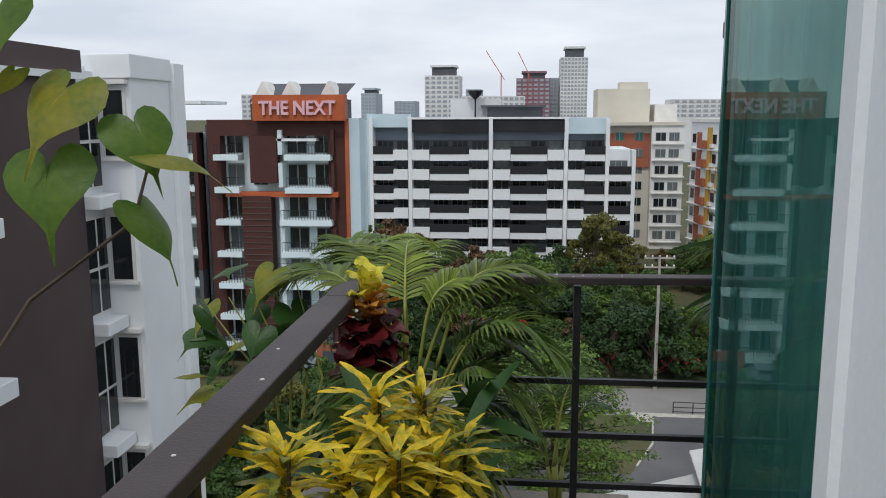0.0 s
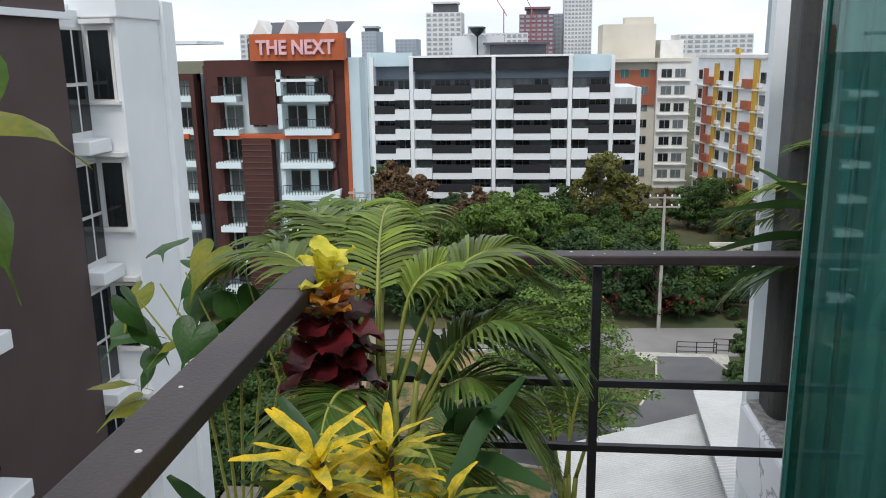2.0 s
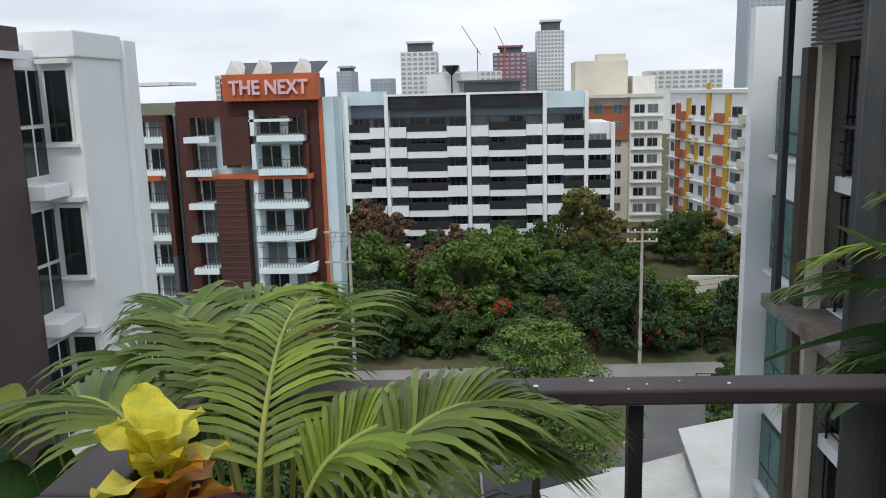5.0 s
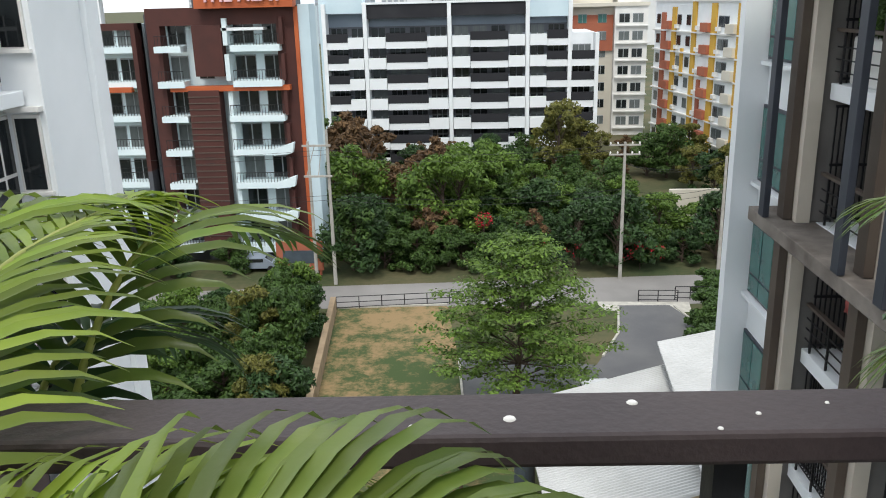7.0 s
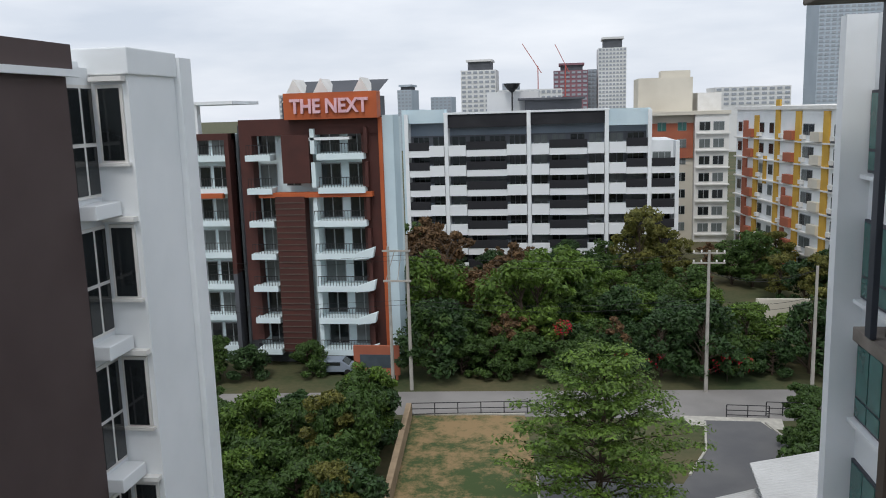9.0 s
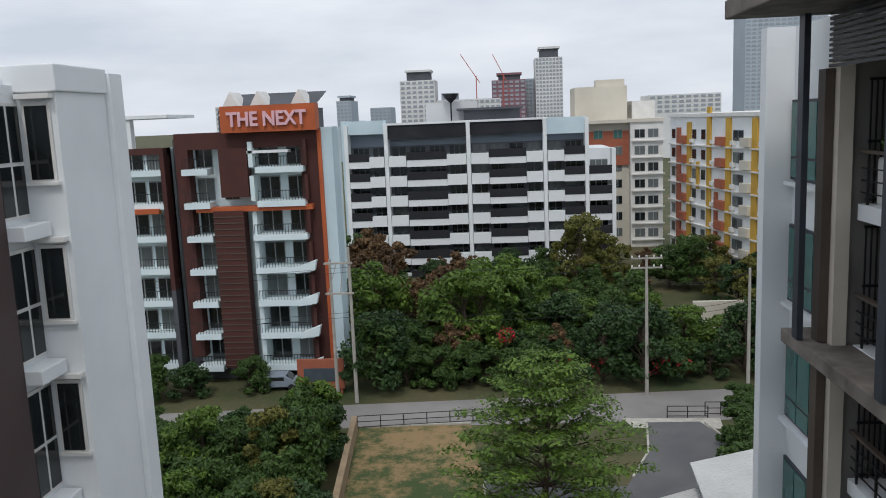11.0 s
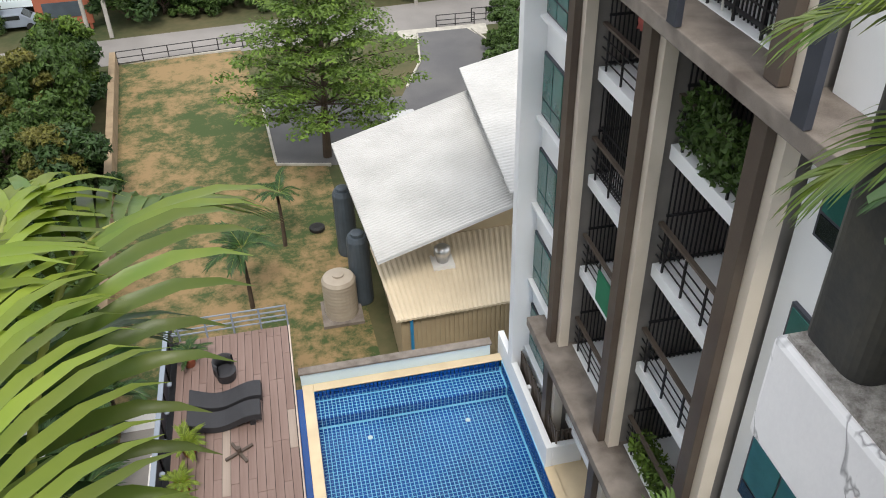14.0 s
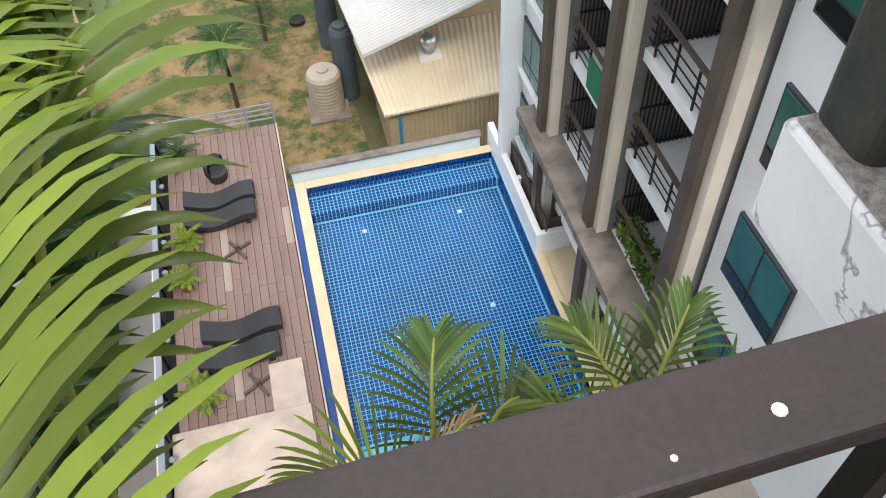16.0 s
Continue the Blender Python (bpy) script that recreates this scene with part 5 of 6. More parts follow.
for x, y, k, s in ((-18, 108, 0, 1.3), (-16.5, 106, 3, 1.5), (-19.5, 110, 4, 1.2), (14, 108, 2, 1.0), (33, 104, 4, 1.0), (38, 112, 0, 1.2), (30, 88, 0, 1.0), (33, 92, 1, 1.0), (29, 100, 4, .9), (26, 112, 0, 1.0), (34, 98, 0, 1.1), (-22, 73.5, 5, .8), (-27, 72, 6, .9), (-31, 72, 5, 1.0), (-10, 73.5, 0, .9), (-12.5, 84, 1, 1.2), (-1, 80.5, 1, 1.15), (2.5, 84, 1, 1.15), (0.5, 88, 1, 1.2), (-9.5, 86, 3, 1.15), (-6, 90, 3, 1.1), (-12, 97, 3, 1.5), (-4.5, 98, 3, 1.2), (6, 76.5, 3, .7), (-4, 76, 3, .75)):
    planted(k, x, y, s)
for i in range(100):
    y = rnd.uniform(27, 61)
    edge = -7.35 - (y - 31) * .092 - 2.0
    x = edge - 1.0 * rnd.random() if i % 4 == 0 else rnd.uniform(-30, edge)
    if y > 44 and i % 3 == 0:
        planted(rnd.choice((0, 1, 2)), min(x, edge - .6), y, rnd.uniform(.5, .72), rnd.uniform(.9, 1.15))
    else:
        planted(rnd.choice((5, 6, 5)), x, y, rnd.uniform(.55, 1.1), rnd.uniform(.7, 1.4))
for x, y, s in ((18.3, 59, .8), (18.6, 56, .9), (17.6, 53, 1.0), (16, 50, 1.0), (19.5, 62, .8), (20, 66.5, .6), (14.5, 46.5, .9)):
    planted(5, x, y, s)
fw = thing("flowering_shrub", "red bougainvillea blossom among roadside shrubs", "shrub")
fb = B()
rs = np.random.RandomState(5)
for x, y, z, n in ((1.5, 74, 4.6, 120), (9.5, 73.2, 2.0, 50), (15.5, 73.3, 2.6, 90), (17, 73.3, 1.7, 60), (14.6, 73.2, 1.4, 40), (6.6, 73.5, 2.2, 30)):
    cloud(fb, rs, (x, y, z), (.9, .5, .8), n, .12)
part("blossom", fb, FLOWER, fw)
part("stem", B().tube([(1.5, 74.2, 0), (1.5, 74, 4.5)], .05).tube([(15.5, 73.4, 0), (15.5, 73.3, 2.5)], .04).tube([(9.5, 73.4, 0), (9.5, 73.2, 2)], .04), BARK, fw)

# the spreading layered tree on the lawn
bt = thing("spreading_tree", "layered spreading green tree beside the driveway", "tree")
tr, cr = B(), B()
rs = np.random.RandomState(11)
tx, ty = 3.3, 46.2
tr.tube([(tx, ty, 0), (tx + .1, ty, 2.5), (tx + .3, ty - .1, 5.5), (tx + .5, ty - .2, 9.6)], .28, 9, .05)
for lay in range(8):
    z = 2.9 + lay * .98
    R = 5.9 * (1 - (lay / 8.6) ** 1.5) * (.8 if lay == 0 else 1)
    nb = 9 if lay < 6 else 6
    for i in range(nb):
        a = i * 6.283 / nb + rs.random() * .5 + lay
        rr = R * (.75 + .25 * rs.random())
        e = Vector((tx + .3 + rr * math.cos(a), ty + rr * math.sin(a), z + .5 + rs.random() * .4))
        s0 = Vector((tx + .02 * z * 2, ty, z - .5))
        tr.tube([s0, s0.lerp(e, .5) + Vector((0, 0, .15)), e], .06, 5, .012)
        for u in (.4, .62, .82, 1.0):
            q = s0.lerp(e, u)
            cloud(cr, rs, (q.x + rs.normal() * .3, q.y + rs.normal() * .3, q.z + .2), (1.0, 1.0, .12), 72, .135, flat=.8, shell=.05)
part("trunk", tr, BARK, bt)
part("crown", cr, TREE2, bt)


def frond(L, pairs, leaf, droop, width, seed, lift=.25):
    """A feather palm frond along +y: leaflets (folded, tapering) and the stalk."""
    rs = random.Random(seed)
    lv, st = B(), B()
    pts = []
    for i in range(15):
        u = i / 14
        pts.append(Vector((0.04 * L * math.sin(u * 3 + seed), L * (u - .12 * u * u), L * (lift * u - droop * u ** 2.4))))
    st.tube(pts, .011 * L ** .5, 5, .003)
    for i in range(pairs):
        u = .16 + .84 * i / (pairs - 1)
        f = u * 14
        k = min(13, int(f))
        p = pts[k].lerp(pts[k + 1], f - k)
        d = (pts[k + 1] - pts[k]).normalized()
        for sgn in (-1, 1):
            ln = leaf * (math.sin(min(1, (u + .12)) * 2.75) * .75 + .3) * rs.uniform(.88, 1.08)
            side = Vector((sgn, 0, 0))
            out = (side * (1.0 - .45 * u) + d * (.55 + .7 * u) + Vector((0, 0, .22 + rs.uniform(-.08, .08)))).normalized()
            nrm = d.cross(out).normalized() * sgn
            wv = out.cross(nrm).normalized()
            rows = []
            for j, (t_, w_) in enumerate(((0, .5), (.3, 1.0), (.65, .8), (1.0, .04))):
                c = p + out * ln * t_ - Vector((0, 0, 1)) * ln * (.38 * t_ ** 2.2)
                h = wv * width * w_ * .5
                rows.append((c - h, c + nrm * width * .18 * w_ * -1, c + h))
            k0 = len(lv.v)
            for r in rows:
                lv.v += [tuple(q) for q in r]
            for j in range(3):
                a = k0 + j * 3
                lv.f += [(a, a + 1, a + 4, a + 3), (a + 1, a + 2, a + 5, a + 4)]
    return lv, st


def frond_set(spec, mats):
    out = []
    for i, sp in enumerate(spec):
        lv, st = frond(*sp, seed=i + 1)
        out.append({k: (lv.data("leaflets", m), st.data("stalk", RACHIS)) for k, m in mats.items()})
    return out


def palm(name, label, base, fronds, cat="palm", sets=None, group=""):
    """fronds: (azimuth, elevation, size, model, colour, lean) about the base; azimuth 0 points ahead, 90 to the left."""
    t = thing(name, label, cat, group, at=base)
    for az, el, s, k, c, z in fronds:
        lv, st = sets[k][c]
        f = new("frond", lv)
        f.parent = t
        f.matrix_basis = Matrix.Translation((0, 0, z)) @ Matrix.Rotation(radians(az), 4, "Z") @ Matrix.Rotation(radians(el), 4, "X") @ Matrix.Scale(s, 4)
        q = new("stalk", st)
        q.parent = f
    return t


struct("planter_ledge", B().box(0.6, 2.0, 3.07, 3.42, 22.1, 22.5), CONC, "concrete planter ledge outside the railing", "planter", kind="structure")
def arch(P, pairs, leaf, width, seed, sag=.42):
    """A frond along the arc through four places: stalk and folded leaflets that stand out to both sides and sag to their tips."""
    rs = random.Random(seed)
    P = [Vector(p) for p in P]
    E = [P[0] * 2 - P[1]] + P + [P[3] * 2 - P[2]]

    def on(u):
        f = min(2.9999, u * 3)
        k = int(f)
        q = f - k
        a, b, c, d = E[k:k + 4]
        return .5 * (2 * b + (c - a) * q + (2 * a - 5 * b + 4 * c - d) * q * q + (3 * b - a - 3 * c + d) * q ** 3)

    lv, st = B(), B()
    st.tube([on(i / 16) for i in range(17)], .0062, 6, .0018)
    for i in range(pairs):
        u = .3 + .7 * i / (pairs - 1)
        p, d = on(u), (on(min(1, u + .02)) - on(u - .03)).normalized()
        side0 = d.cross(Vector((0, 0, 1)))
        side0 = side0.normalized() if side0.length > .05 else Vector((1, 0, 0))
        for sgn in (-1, 1):
            w0 = (u - .3) / .7
            ln = leaf * (.55 + .75 * math.sin(math.pi * min(1, .14 + .74 * w0))) * rs.uniform(.9, 1.08) * (1 - .35 * w0 ** 3)
            up = side0.cross(d).normalized()
            out = (side0 * sgn * (1.05 - .6 * w0) + d * (.5 + .75 * w0) + up * (.26 + rs.uniform(-.07, .07))).normalized()
            wv = out.cross(up).normalized()
            nrm = wv.cross(out).normalized()
            k0 = len(lv.v)
            for t_, w_ in ((0, .45), (.16, .9), (.38, 1.0), (.6, .88), (.82, .55), (1.0, .05)):
                c = p + out * ln * (t_ - .1 * t_ ** 3) - Vector((0, 0, 1)) * ln * sag * t_ ** 2.1 * rs.uniform(.97, 1.03)
                h = wv * width * w_ * .5
                lv.v += [tuple(c - h), tuple(c - nrm * width * .16 * w_), tuple(c + h)]
            for j in range(5):
                a = k0 + j * 3
                lv.f += [(a, a + 1, a + 4, a + 3), (a + 1, a + 2, a + 5, a + 4)]
    return lv, st


LEAFM = {"g": PALMLEAF, "d": PALMDARK, "y": PALMDRY, "l": PALMYEL}


def areca(label, base, arcs, leaf=.25, pairs=30, width=.019):
    t = thing("areca_palm", label, "palm", "balcony palms", at=base)
    o = Vector(base)
    for k, (c, *q) in enumerate(arcs):
        P = [Vector(q[i:i + 3]) - o for i in (0, 3, 6, 9)]
        lv, st = arch(P, pairs, leaf * (.42 if c == "y" else 1), width * (.6 if c == "y" else 1), k + len(arcs))
        f = part("frond", lv, LEAFM[c], t, smooth=True)
        part("stalk", st, RACHIS, f, smooth=True)
        g0 = P[0]
        part("stem", B().tube([(g0.x * .3, g0.y * .3, 0), (g0.x * .7, g0.y * .7, g0.z * .6), g0], .011, 6, .007), RACHIS, t, smooth=True)
    return t


areca("arching green areca palm in the balcony corner", (1.27, 2.76, 22.74), [
    ("l", 1.26, 2.72, 23.2, 1.25, 2.8, 23.4, 1.22, 3.05, 23.49, 1.19, 3.4, 23.48),
    ("g", 1.35, 2.7, 23.2, 1.42, 2.68, 23.42, 1.51, 2.73, 23.49, 1.65, 2.8, 23.46),
    ("g", 1.35, 2.7, 23.1, 1.45, 2.66, 23.3, 1.55, 2.64, 23.36, 1.66, 2.62, 23.3),
    ("g", 1.22, 2.85, 23.2, 1.14, 2.95, 23.42, 1.06, 3.08, 23.49, .95, 3.2, 23.48),
    ("g", 1.2, 2.75, 23.2, 1.1, 2.8, 23.4, .99, 2.86, 23.45, .86, 2.9, 23.4),
    ("g", 1.25, 2.84, 23.2, 1.22, 2.96, 23.4, 1.14, 3.08, 23.48, 1.02, 3.2, 23.47)], .17, 34, .0115)
areca("full green areca palm arching over the rail", (1.3, 2.7, 22.74), [
    ("g", 1.3, 2.7, 23.15, 1.38, 2.7, 23.37, 1.47, 2.75, 23.44, 1.6, 2.8, 23.41),
    ("g", 1.32, 2.7, 23.05, 1.42, 2.66, 23.2, 1.5, 2.64, 23.22, 1.6, 2.64, 23.1),
    ("g", 1.3, 2.66, 23.0, 1.36, 2.56, 23.12, 1.41, 2.48, 23.12, 1.45, 2.4, 23.0),
    ("g", 1.25, 2.66, 23.1, 1.22, 2.58, 23.22, 1.2, 2.48, 23.22, 1.19, 2.4, 23.12),
    ("g", 1.33, 2.72, 23.08, 1.41, 2.74, 23.24, 1.49, 2.77, 23.29, 1.6, 2.8, 23.22),
    ("l", 1.3, 2.7, 23.2, 1.34, 2.7, 23.4, 1.42, 2.75, 23.46, 1.53, 2.82, 23.45),
    ("d", 1.34, 2.74, 22.95, 1.42, 2.75, 23.06, 1.5, 2.77, 23.08, 1.6, 2.8, 23.0)], .17, 40, .011)
areca("tall areca palm outside the railing corner", (1.12, 3.18, 22.5), [
    ("g", 1.19, 3.1, 23.05, 1.2, 3.2, 23.33, 1.24, 3.36, 23.45, 1.32, 3.52, 23.4),
    ("l", 1.13, 3.1, 23.1, 1.08, 3.1, 23.37, 1.1, 3.24, 23.48, 1.2, 3.44, 23.47),
    ("g", 1.08, 3.15, 23.0, 1.0, 3.16, 23.32, .9, 3.2, 23.4, .76, 3.2, 23.34),
    ("g", 1.1, 3.15, 23.0, 1.04, 3.22, 23.36, 1.0, 3.4, 23.45, .98, 3.62, 23.4),
    ("d", 1.12, 3.16, 23.0, 1.12, 3.24, 23.26, 1.14, 3.36, 23.33, 1.18, 3.52, 23.25),
    ("g", 1.08, 3.1, 22.9, 1.0, 3.04, 23.14, .9, 2.96, 23.2, .8, 2.86, 23.12),
    ("g", 1.1, 3.1, 23.1, 1.05, 3.1, 23.38, 1.02, 3.18, 23.48, .94, 3.28, 23.48)], .18, 21, .0145)
areca("low areca palm with a withered frond outside railing", (1.48, 3.22, 22.5), [
    ("l", 1.46, 3.22, 22.65, 1.43, 3.24, 22.83, 1.38, 3.26, 22.9, 1.3, 3.27, 22.86),
    ("g", 1.48, 3.24, 22.65, 1.48, 3.28, 22.84, 1.49, 3.33, 22.92, 1.51, 3.4, 22.92),
    ("g", 1.5, 3.23, 22.65, 1.53, 3.26, 22.83, 1.57, 3.29, 22.9, 1.63, 3.32, 22.86),
    ("y", 1.44, 3.2, 22.65, 1.42, 3.2, 22.84, 1.45, 3.22, 22.93, 1.52, 3.26, 22.95),
    ("l", 1.44, 3.2, 22.65, 1.4, 3.18, 22.8, 1.36, 3.17, 22.85, 1.29, 3.16, 22.8)], .12, 20, .0065)
areca("small feathery areca palm behind the rail", (1.72, 3.2, 22.5), [
    ("g", 1.71, 3.2, 22.7, 1.73, 3.23, 22.87, 1.76, 3.26, 22.97, 1.8, 3.3, 23.02),
    ("g", 1.69, 3.2, 22.7, 1.67, 3.22, 22.84, 1.64, 3.25, 22.91, 1.6, 3.28, 22.9),
    ("g", 1.72, 3.22, 22.7, 1.72, 3.25, 22.87, 1.7, 3.3, 22.94, 1.68, 3.35, 22.95),
    ("d", 1.74, 3.2, 22.7, 1.78, 3.21, 22.84, 1.82, 3.22, 22.92, 1.88, 3.22, 22.92)], .1, 19, .0055)
areca("areca palm spilling over the veined parapet", (2.68, 3.6, 22.652), [
    ("g", 2.68, 3.62, 23.12, 2.61, 3.74, 23.32, 2.5, 3.88, 23.38, 2.34, 4.0, 23.32),
    ("g", 2.68, 3.6, 23.06, 2.58, 3.68, 23.22, 2.47, 3.76, 23.22, 2.33, 3.84, 23.1),
    ("g", 2.7, 3.6, 23.15, 2.67, 3.65, 23.42, 2.6, 3.7, 23.57, 2.5, 3.76, 23.6),
    ("d", 2.68, 3.58, 23.06, 2.58, 3.6, 23.24, 2.48, 3.62, 23.28, 2.36, 3.64, 23.2),
    ("g", 2.7, 3.62, 23.06, 2.66, 3.75, 23.28, 2.58, 3.9, 23.36, 2.48, 4.06, 23.3),
    ("l", 2.7, 3.6, 23.15, 2.62, 3.68, 23.4, 2.52, 3.78, 23.47, 2.38, 3.88, 23.43)], .19, 28, .0125)


def blade(L, W, droop, n=10, wave=.03):
    """A broad leaf along +y with a raised fold at the midrib."""
    b = B()
    for i in range(n + 1):
        u = i / n
        w = W * (math.sin(math.pi * min(1, u * .93 + .05)) ** .6) * .5 + .002
        z = -droop * L * u * u
        y = L * (u - .15 * droop * u * u)
        b.v += [(-w, y, z + w * .35 + wave * W * math.sin(u * 14)), (0, y, z), (w, y, z + w * .35 + wave * W * math.cos(u * 13))]
        if i:
            a = (i - 1) * 3
            b.f += [(a, a + 1, a + 4, a + 3), (a + 1, a + 2, a + 5, a + 4)]
    return b


def leafed(t, name, me, at, az, el, roll=0, s=1.0):
    o = new(name, me)
    o.parent = t
    o.matrix_basis = Matrix.Translation(at) @ Matrix.Rotation(radians(az), 4, "Z") @ Matrix.Rotation(radians(el), 4, "X") @ Matrix.Rotation(radians(roll), 4, "Y") @ Matrix.Scale(s, 4)
    return o


BROAD = blade(.5, .12, .35, 12).data("leaf", BROADLEAF, True)
t = thing("banana_plant", "broad dark green banana-like plant on parapet", "plant", at=(2.55, 3.4, 22.652))
part("stem", B().tube([(0, 0, 0), (0, 0, .8)], .02, 7, .012), PALMDARK, t)
for az, el, z, s in ((80, 22, .76, .85), (70, 10, .7, .9), (95, 6, .66, .75), (40, 60, .6, .9), (110, 50, .7, .8), (62, 0, .66, .8)):
    leafed(t, "leaf", BROAD, (0, 0, z), az, el, 20, s)

# crotons in the balcony corner
CL = [blade(.125, .019, .6, 8, .2).data("leaf", m, True) for m in (CROTYEL, CROTGRN)]
DL = blade(.2, .03, .4, 7, .1).data("leaf", PALMDARK, True)


def rosette(x, y, z, r, n=54, yellow=.62):
    t = thing("croton", "yellow and green variegated croton in balcony planter", "plant", "yellow crotons", at=(x, y, 22.5))
    h = z - 22.5
    part("stem", B().tube([(0, 0, 0), (.01, 0, h)], .008, 6, .004), BARK, t)
    for i in range(n):
        u = i / n
        leafed(t, "leaf", CL[0 if r.random() < yellow else 1], (0, 0, h - .16 * (1 - u)), i * 137.5 + r.uniform(-12, 12), 2 + 66 * u ** 1.5 + r.uniform(-10, 10), r.uniform(-25, 25), r.uniform(.6, .98))
    return t


rr = random.Random(3)
struct("trough_planter", B().box(1.145, 1.5, 0.9, 2.94, 22.35, 22.75), CONC, "grey planter trough along the railing", "planter", bevel=.01, kind="thing")
for x, y, z in ((1.2, 1.72, 23.36), (1.3, 2.02, 23.36), (1.38, 2.12, 23.33), (1.23, 1.5, 23.25), (1.32, 1.62, 23.23), (1.41, 1.78, 23.2), (1.27, 1.86, 23.27), (1.42, 2.0, 23.24), (1.19, 1.36, 23.2), (1.33, 1.42, 23.12), (1.44, 1.55, 23.05), (1.36, 1.88, 23.3), (1.24, 2.2, 23.2), (1.46, 2.2, 23.2)):
    rosette(x, y, z, rr)
for x, y, z in ((.93, 1.25, 23.34), (.86, 1.38, 23.3)):
    rosette(x, y, z, rr, 16, .9)
struct("side_ledge", B().box(0.7, 1.04, -1.6, 3.06, 22.1, 22.5), CONC, "concrete ledge outside the railing", "ledge")
t = thing("green_foliage", "dark strap-leaved foliage filling the planter", "plant", at=(1.25, 2.35, 22.75))
for i in range(70):
    leafed(t, "leaf", DL, (rr.uniform(-.08, .22), rr.uniform(-.6, .5), rr.uniform(.05, .42)), rr.uniform(0, 360), rr.uniform(10, 75), rr.uniform(-30, 30), rr.uniform(.8, 1.5))
part("stem", B().tube([(0, 0, -.02), (.02, .1, .4)], .01, 6), BARK, t)
RL = blade(.115, .074, .3, 8, .15)
RLM = [RL.data("leaf", m, True) for m in (CROTTOP, CROTPEACH, CROTRED)]
t = thing("red_croton", "croton with yellow crown and dark red lower leaves", "plant", at=(1.165, 2.68, 22.76))
part("stem", B().tube([(0, 0, 0), (0, 0, .68)], .01, 6, .006), BARK, t)
for i in range(52):
    u = i / 52
    k = 2 if u < .6 else (1 if u < .8 else 0)
    leafed(t, "leaf", RLM[k], (0, 0, .4 + .3 * u), i * 137.5, -30 + 90 * u + rr.uniform(-12, 12), rr.uniform(-20, 20), (1.1 if k == 2 else .82) * rr.uniform(.85, 1.1))


def heart(L, seed):
    r = random.Random(seed)
    b = B()
    n = 28
    b.v.append((0, L * .35, -.0))
    for i in range(n):
        a = 2 * math.pi * i / n
        x = 16 * math.sin(a) ** 3
        y = 13 * math.cos(a) - 5 * math.cos(2 * a) - 2 * math.cos(3 * a) - math.cos(4 * a)
        x, y = x / 34 * L * .95, (5 - y) / 29 * L * (1.0 + (.28 if abs(a - math.pi) < .25 else 0))
        b.v.append((x, y, -.35 * x * x / L - .25 * y * y / L + .02 * L * math.sin(5 * a + seed)))
    b.v[0] = (0, L * .35, .05 * L)
    for i in range(n):
        b.f.append((0, 1 + i, 1 + (i + 1) % n))
    return b


HM = [heart(.175, i).data("leaf", m, True) for i, m in enumerate((HEART, HEARTYEL, HEARTDK))]
t = thing("climbing_fig", "heart-leaved climber with yellowing leaves beyond railing", "plant", at=(.8, 2.0, 22.42))
part("branch", B().tube([(-.25, -.2, 0.0), (-.32, -.1, .9), (-.2, 0, 1.13), (.02, .02, 1.29), (.05, .05, 1.42)], .008, 6, .003), BARK, t)
for at_, az, el, rl, k, s in (((-.14, 0, 1.4), 200, -62, 10, 0, 1.15), ((-.1, .02, 1.55), 150, -50, -20, 1, 1.15), ((.02, .05, 1.48), 240, -55, 20, 0, .95), ((.08, .02, 1.42), 268, -12, 0, 1, .95), ((.04, .02, 1.31), 262, -52, 0, 0, .95), ((-.22, 0, 1.7), 180, -60, 20, 0, 1.1), ((-.2, 0, 1.58), 90, -40, 0, 1, .6)):
    leafed(t, "leaf", HM[k], at_, az, el, rl, s)
t = thing("climbing_fig", "dark heart-leaved climber with dry leaf beyond railing", "plant", at=(.72, 2.9, 22.5))
for i in range(5):
    part("branch", B().tube([(.1, .05, 0), (.05 + .05 * i, 0, .6), (-.12 + .07 * i, .02, .82 + .03 * i)], .006, 5, .002), RACHIS, t)
for i in range(26):
    leafed(t, "leaf", HM[2 if i % 6 else 1], (rr.uniform(-.2, .2), rr.uniform(-.15, .25), rr.uniform(.55, .95)), rr.uniform(90, 300), rr.uniform(-70, 10), rr.uniform(-30, 30), rr.uniform(.5, .85))

# yard palms, deck plants, balcony shrubs
YARD = frond_set([(1.9, 30, .5, .5, .05), (1.6, 26, .45, .6, .05)], {"g": PALMDARK, "l": PALMYEL})


def yard_palm(x, y, h, n, s, c="g", z0=0.0, label="feather palm growing beside the service lane"):
    fr = [(i * 360 / n + rr.uniform(-18, 18), rr.uniform(15, 70), s * rr.uniform(.8, 1.1), rr.randint(0, 1), c, h) for i in range(n)]
    t = palm("yard_palm", label, (x, y, z0), fr, sets=YARD, group="yard palms")
    part("trunk", B().tube([(0, 0, 0), (.03, 0, h * .5), (0, 0, h)], .11, 8, .07), BARK, t)
    return t


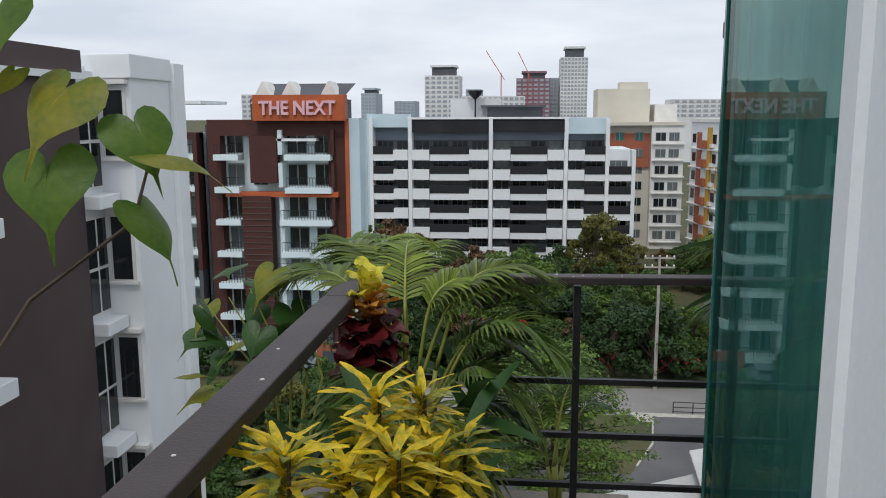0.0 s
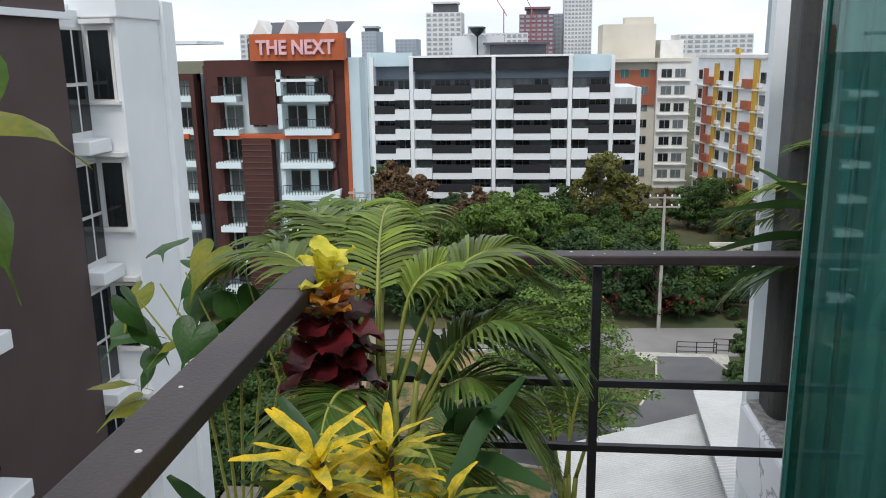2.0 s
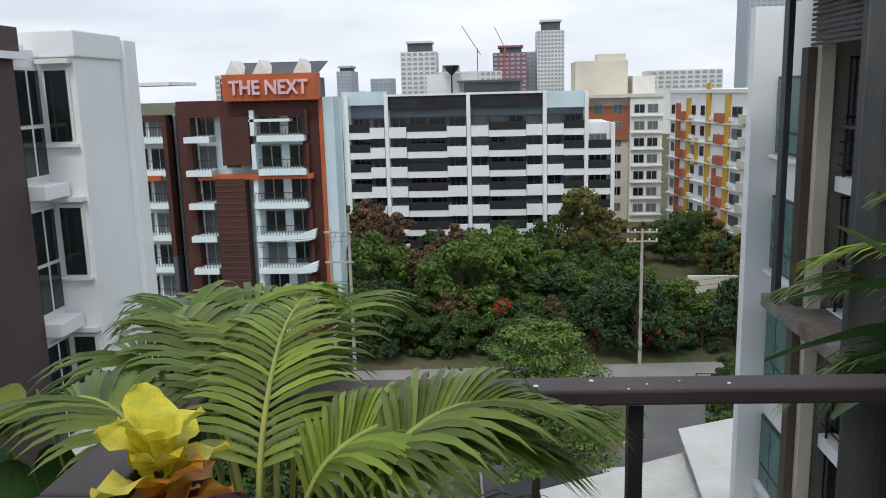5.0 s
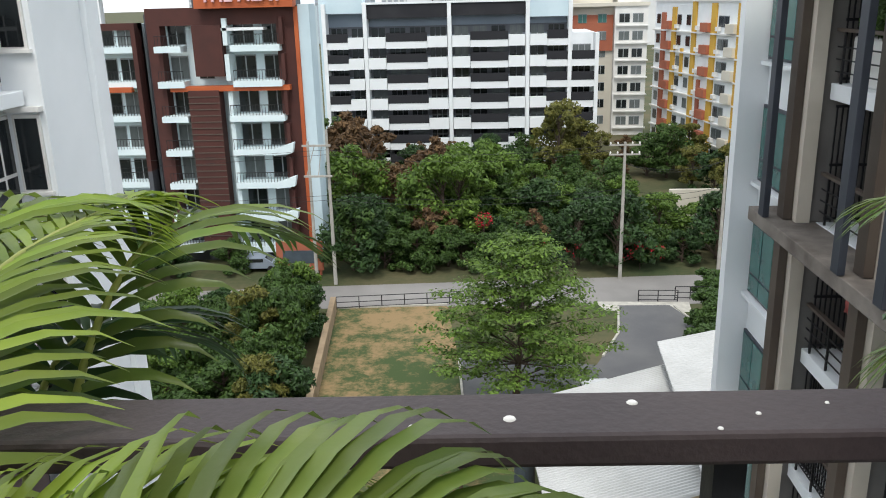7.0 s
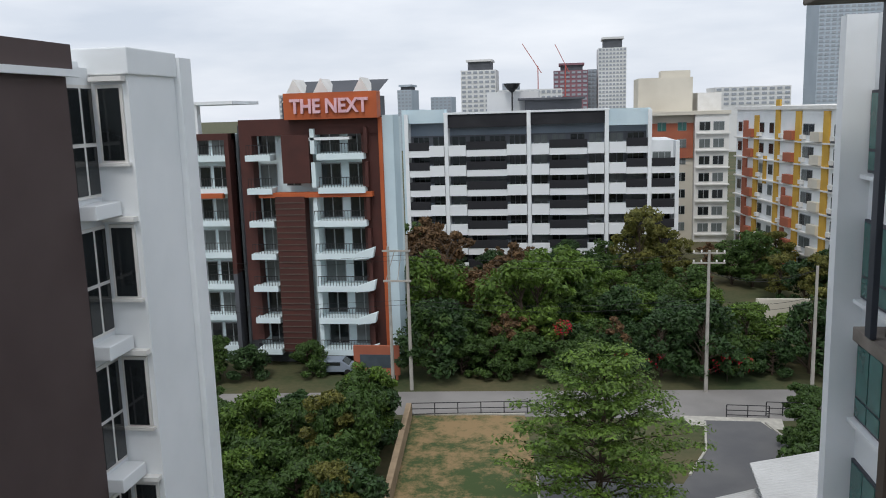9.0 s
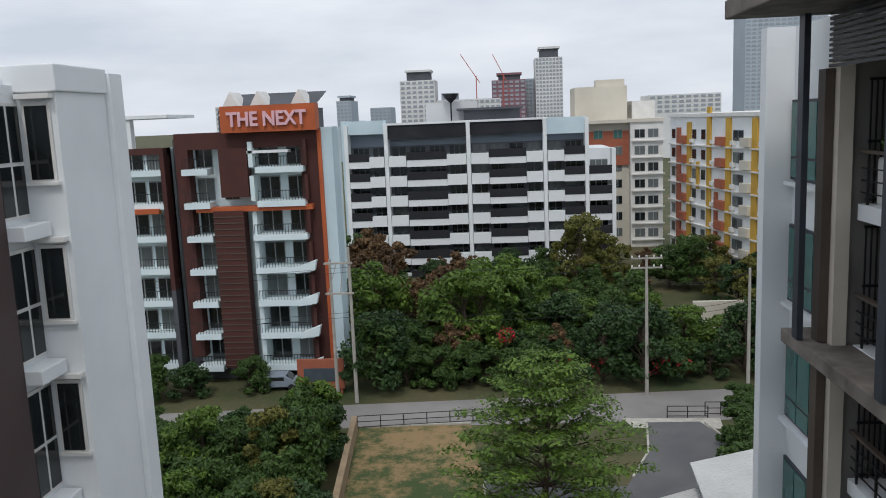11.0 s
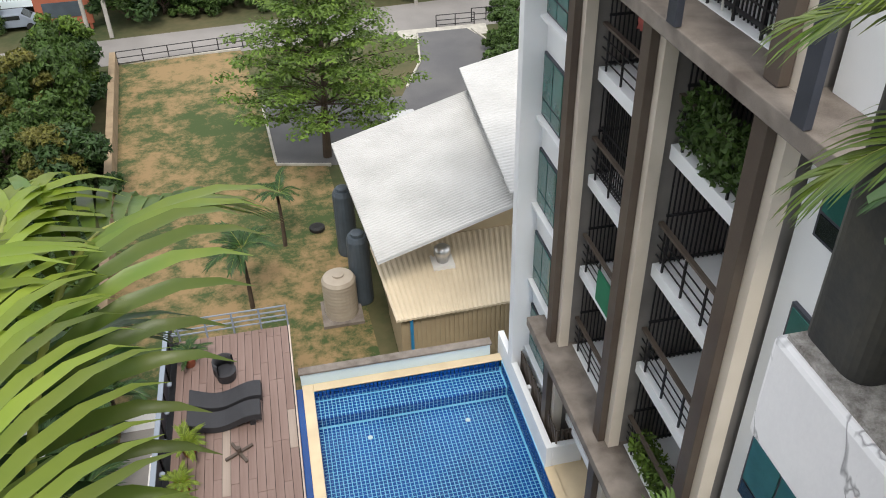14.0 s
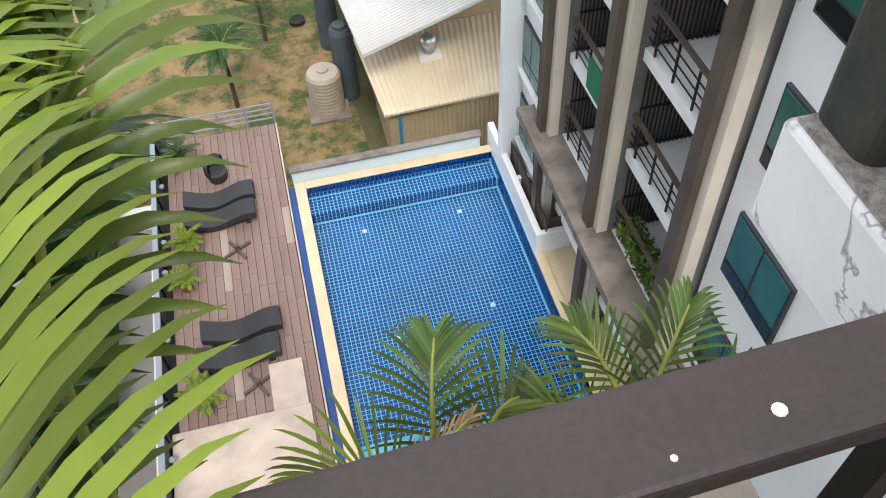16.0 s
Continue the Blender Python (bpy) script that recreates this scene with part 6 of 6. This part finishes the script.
yard_palm(-1.45, 32.9, 3.2, 16, .95, label="slender palm on the worn lawn")
yard_palm(.3, 37.5, 3.0, 11, .75, label="slender palm on the worn lawn")
for i in range(26):
    yard_palm(rr.uniform(-12.5, -6.3), 11.5 + i * .62, rr.uniform(.8, 2.4), 12, rr.uniform(.8, 1.1))
for x, y, c, s in ((-3.9, 28.6, "g", .55), (-3.75, 23.9, "l", .5), (-3.9, 22.2, "l", .42), (-3.55, 17.4, "l", .5)):
    t = palm("potted_palm", "bushy yellow-green potted palm on the deck", (x, y, .965), [(i * 24 + rr.uniform(-10, 10), rr.uniform(20, 75), s * rr.uniform(.75, 1.1), i % 2, c, .42) for i in range(15)], sets=YARD, group="potted palms")
    part("pot", B().lathe(0, 0, [(.2, 0), (.28, .38), (.31, .38), (.31, .45), (.26, .45)], 16), TERRA, t)
    part("soil", B().lathe(0, 0, [(.25, .4), (.25, .43)], 14), SOIL, t)
    t.matrix_basis = POOLSET @ t.matrix_basis


def creeper(centres, m_, label, n=340, size=.075):
    t = thing("balcony_creeper", label, "plant")
    b = B()
    rs = np.random.RandomState(len(centres) + n)
    for c, r in centres:
        cloud(b, rs, c, r, n, size, flat=.25, shell=.2)
    part("foliage", b, m_, t)
    s0 = B()
    for c, r in centres[:3]:
        s0.tube([(c[0] + .2, c[1], c[2] - r[2] - .1), c], .02, 5)
    part("stem", s0, BARK, t)


z = FL[0]
creeper([((8.1, 13.9 - i * .42, z + 1.35 + .25 * math.sin(i * 1.7)), (.35, .45, .75)) for i in range(6)] + [((8.0, 13.6 - i * .5, z + .75), (.25, .4, .45)) for i in range(5)], TREE1, "large green creeper overflowing the top balcony", 520)
creeper([((8.3, 17.2 - i * .3, z + 1.2), (.3, .3, .4)) for i in range(3)], TREE1, "green creeper above white planter", 260)
z = FL[2]
creeper([((8.1, 14.0 - i * .4, z + .75 + .15 * math.sin(i * 2)), (.35, .4, .65)) for i in range(6)], TREE1, "green creeper over balcony railing", 420)
z = FL[5]
creeper([((8.15, 13.9 - i * .4, z + .6), (.35, .4, .45)) for i in range(5)], TREE2, "leafy green shrubs along balcony railing", 300)
z = FL[6]
creeper([((8.2, 12.4 - i * .3, z + .5), (.3, .3, .4)) for i in range(2)], CROTRED, "dark purple-leaved balcony shrub", 240)
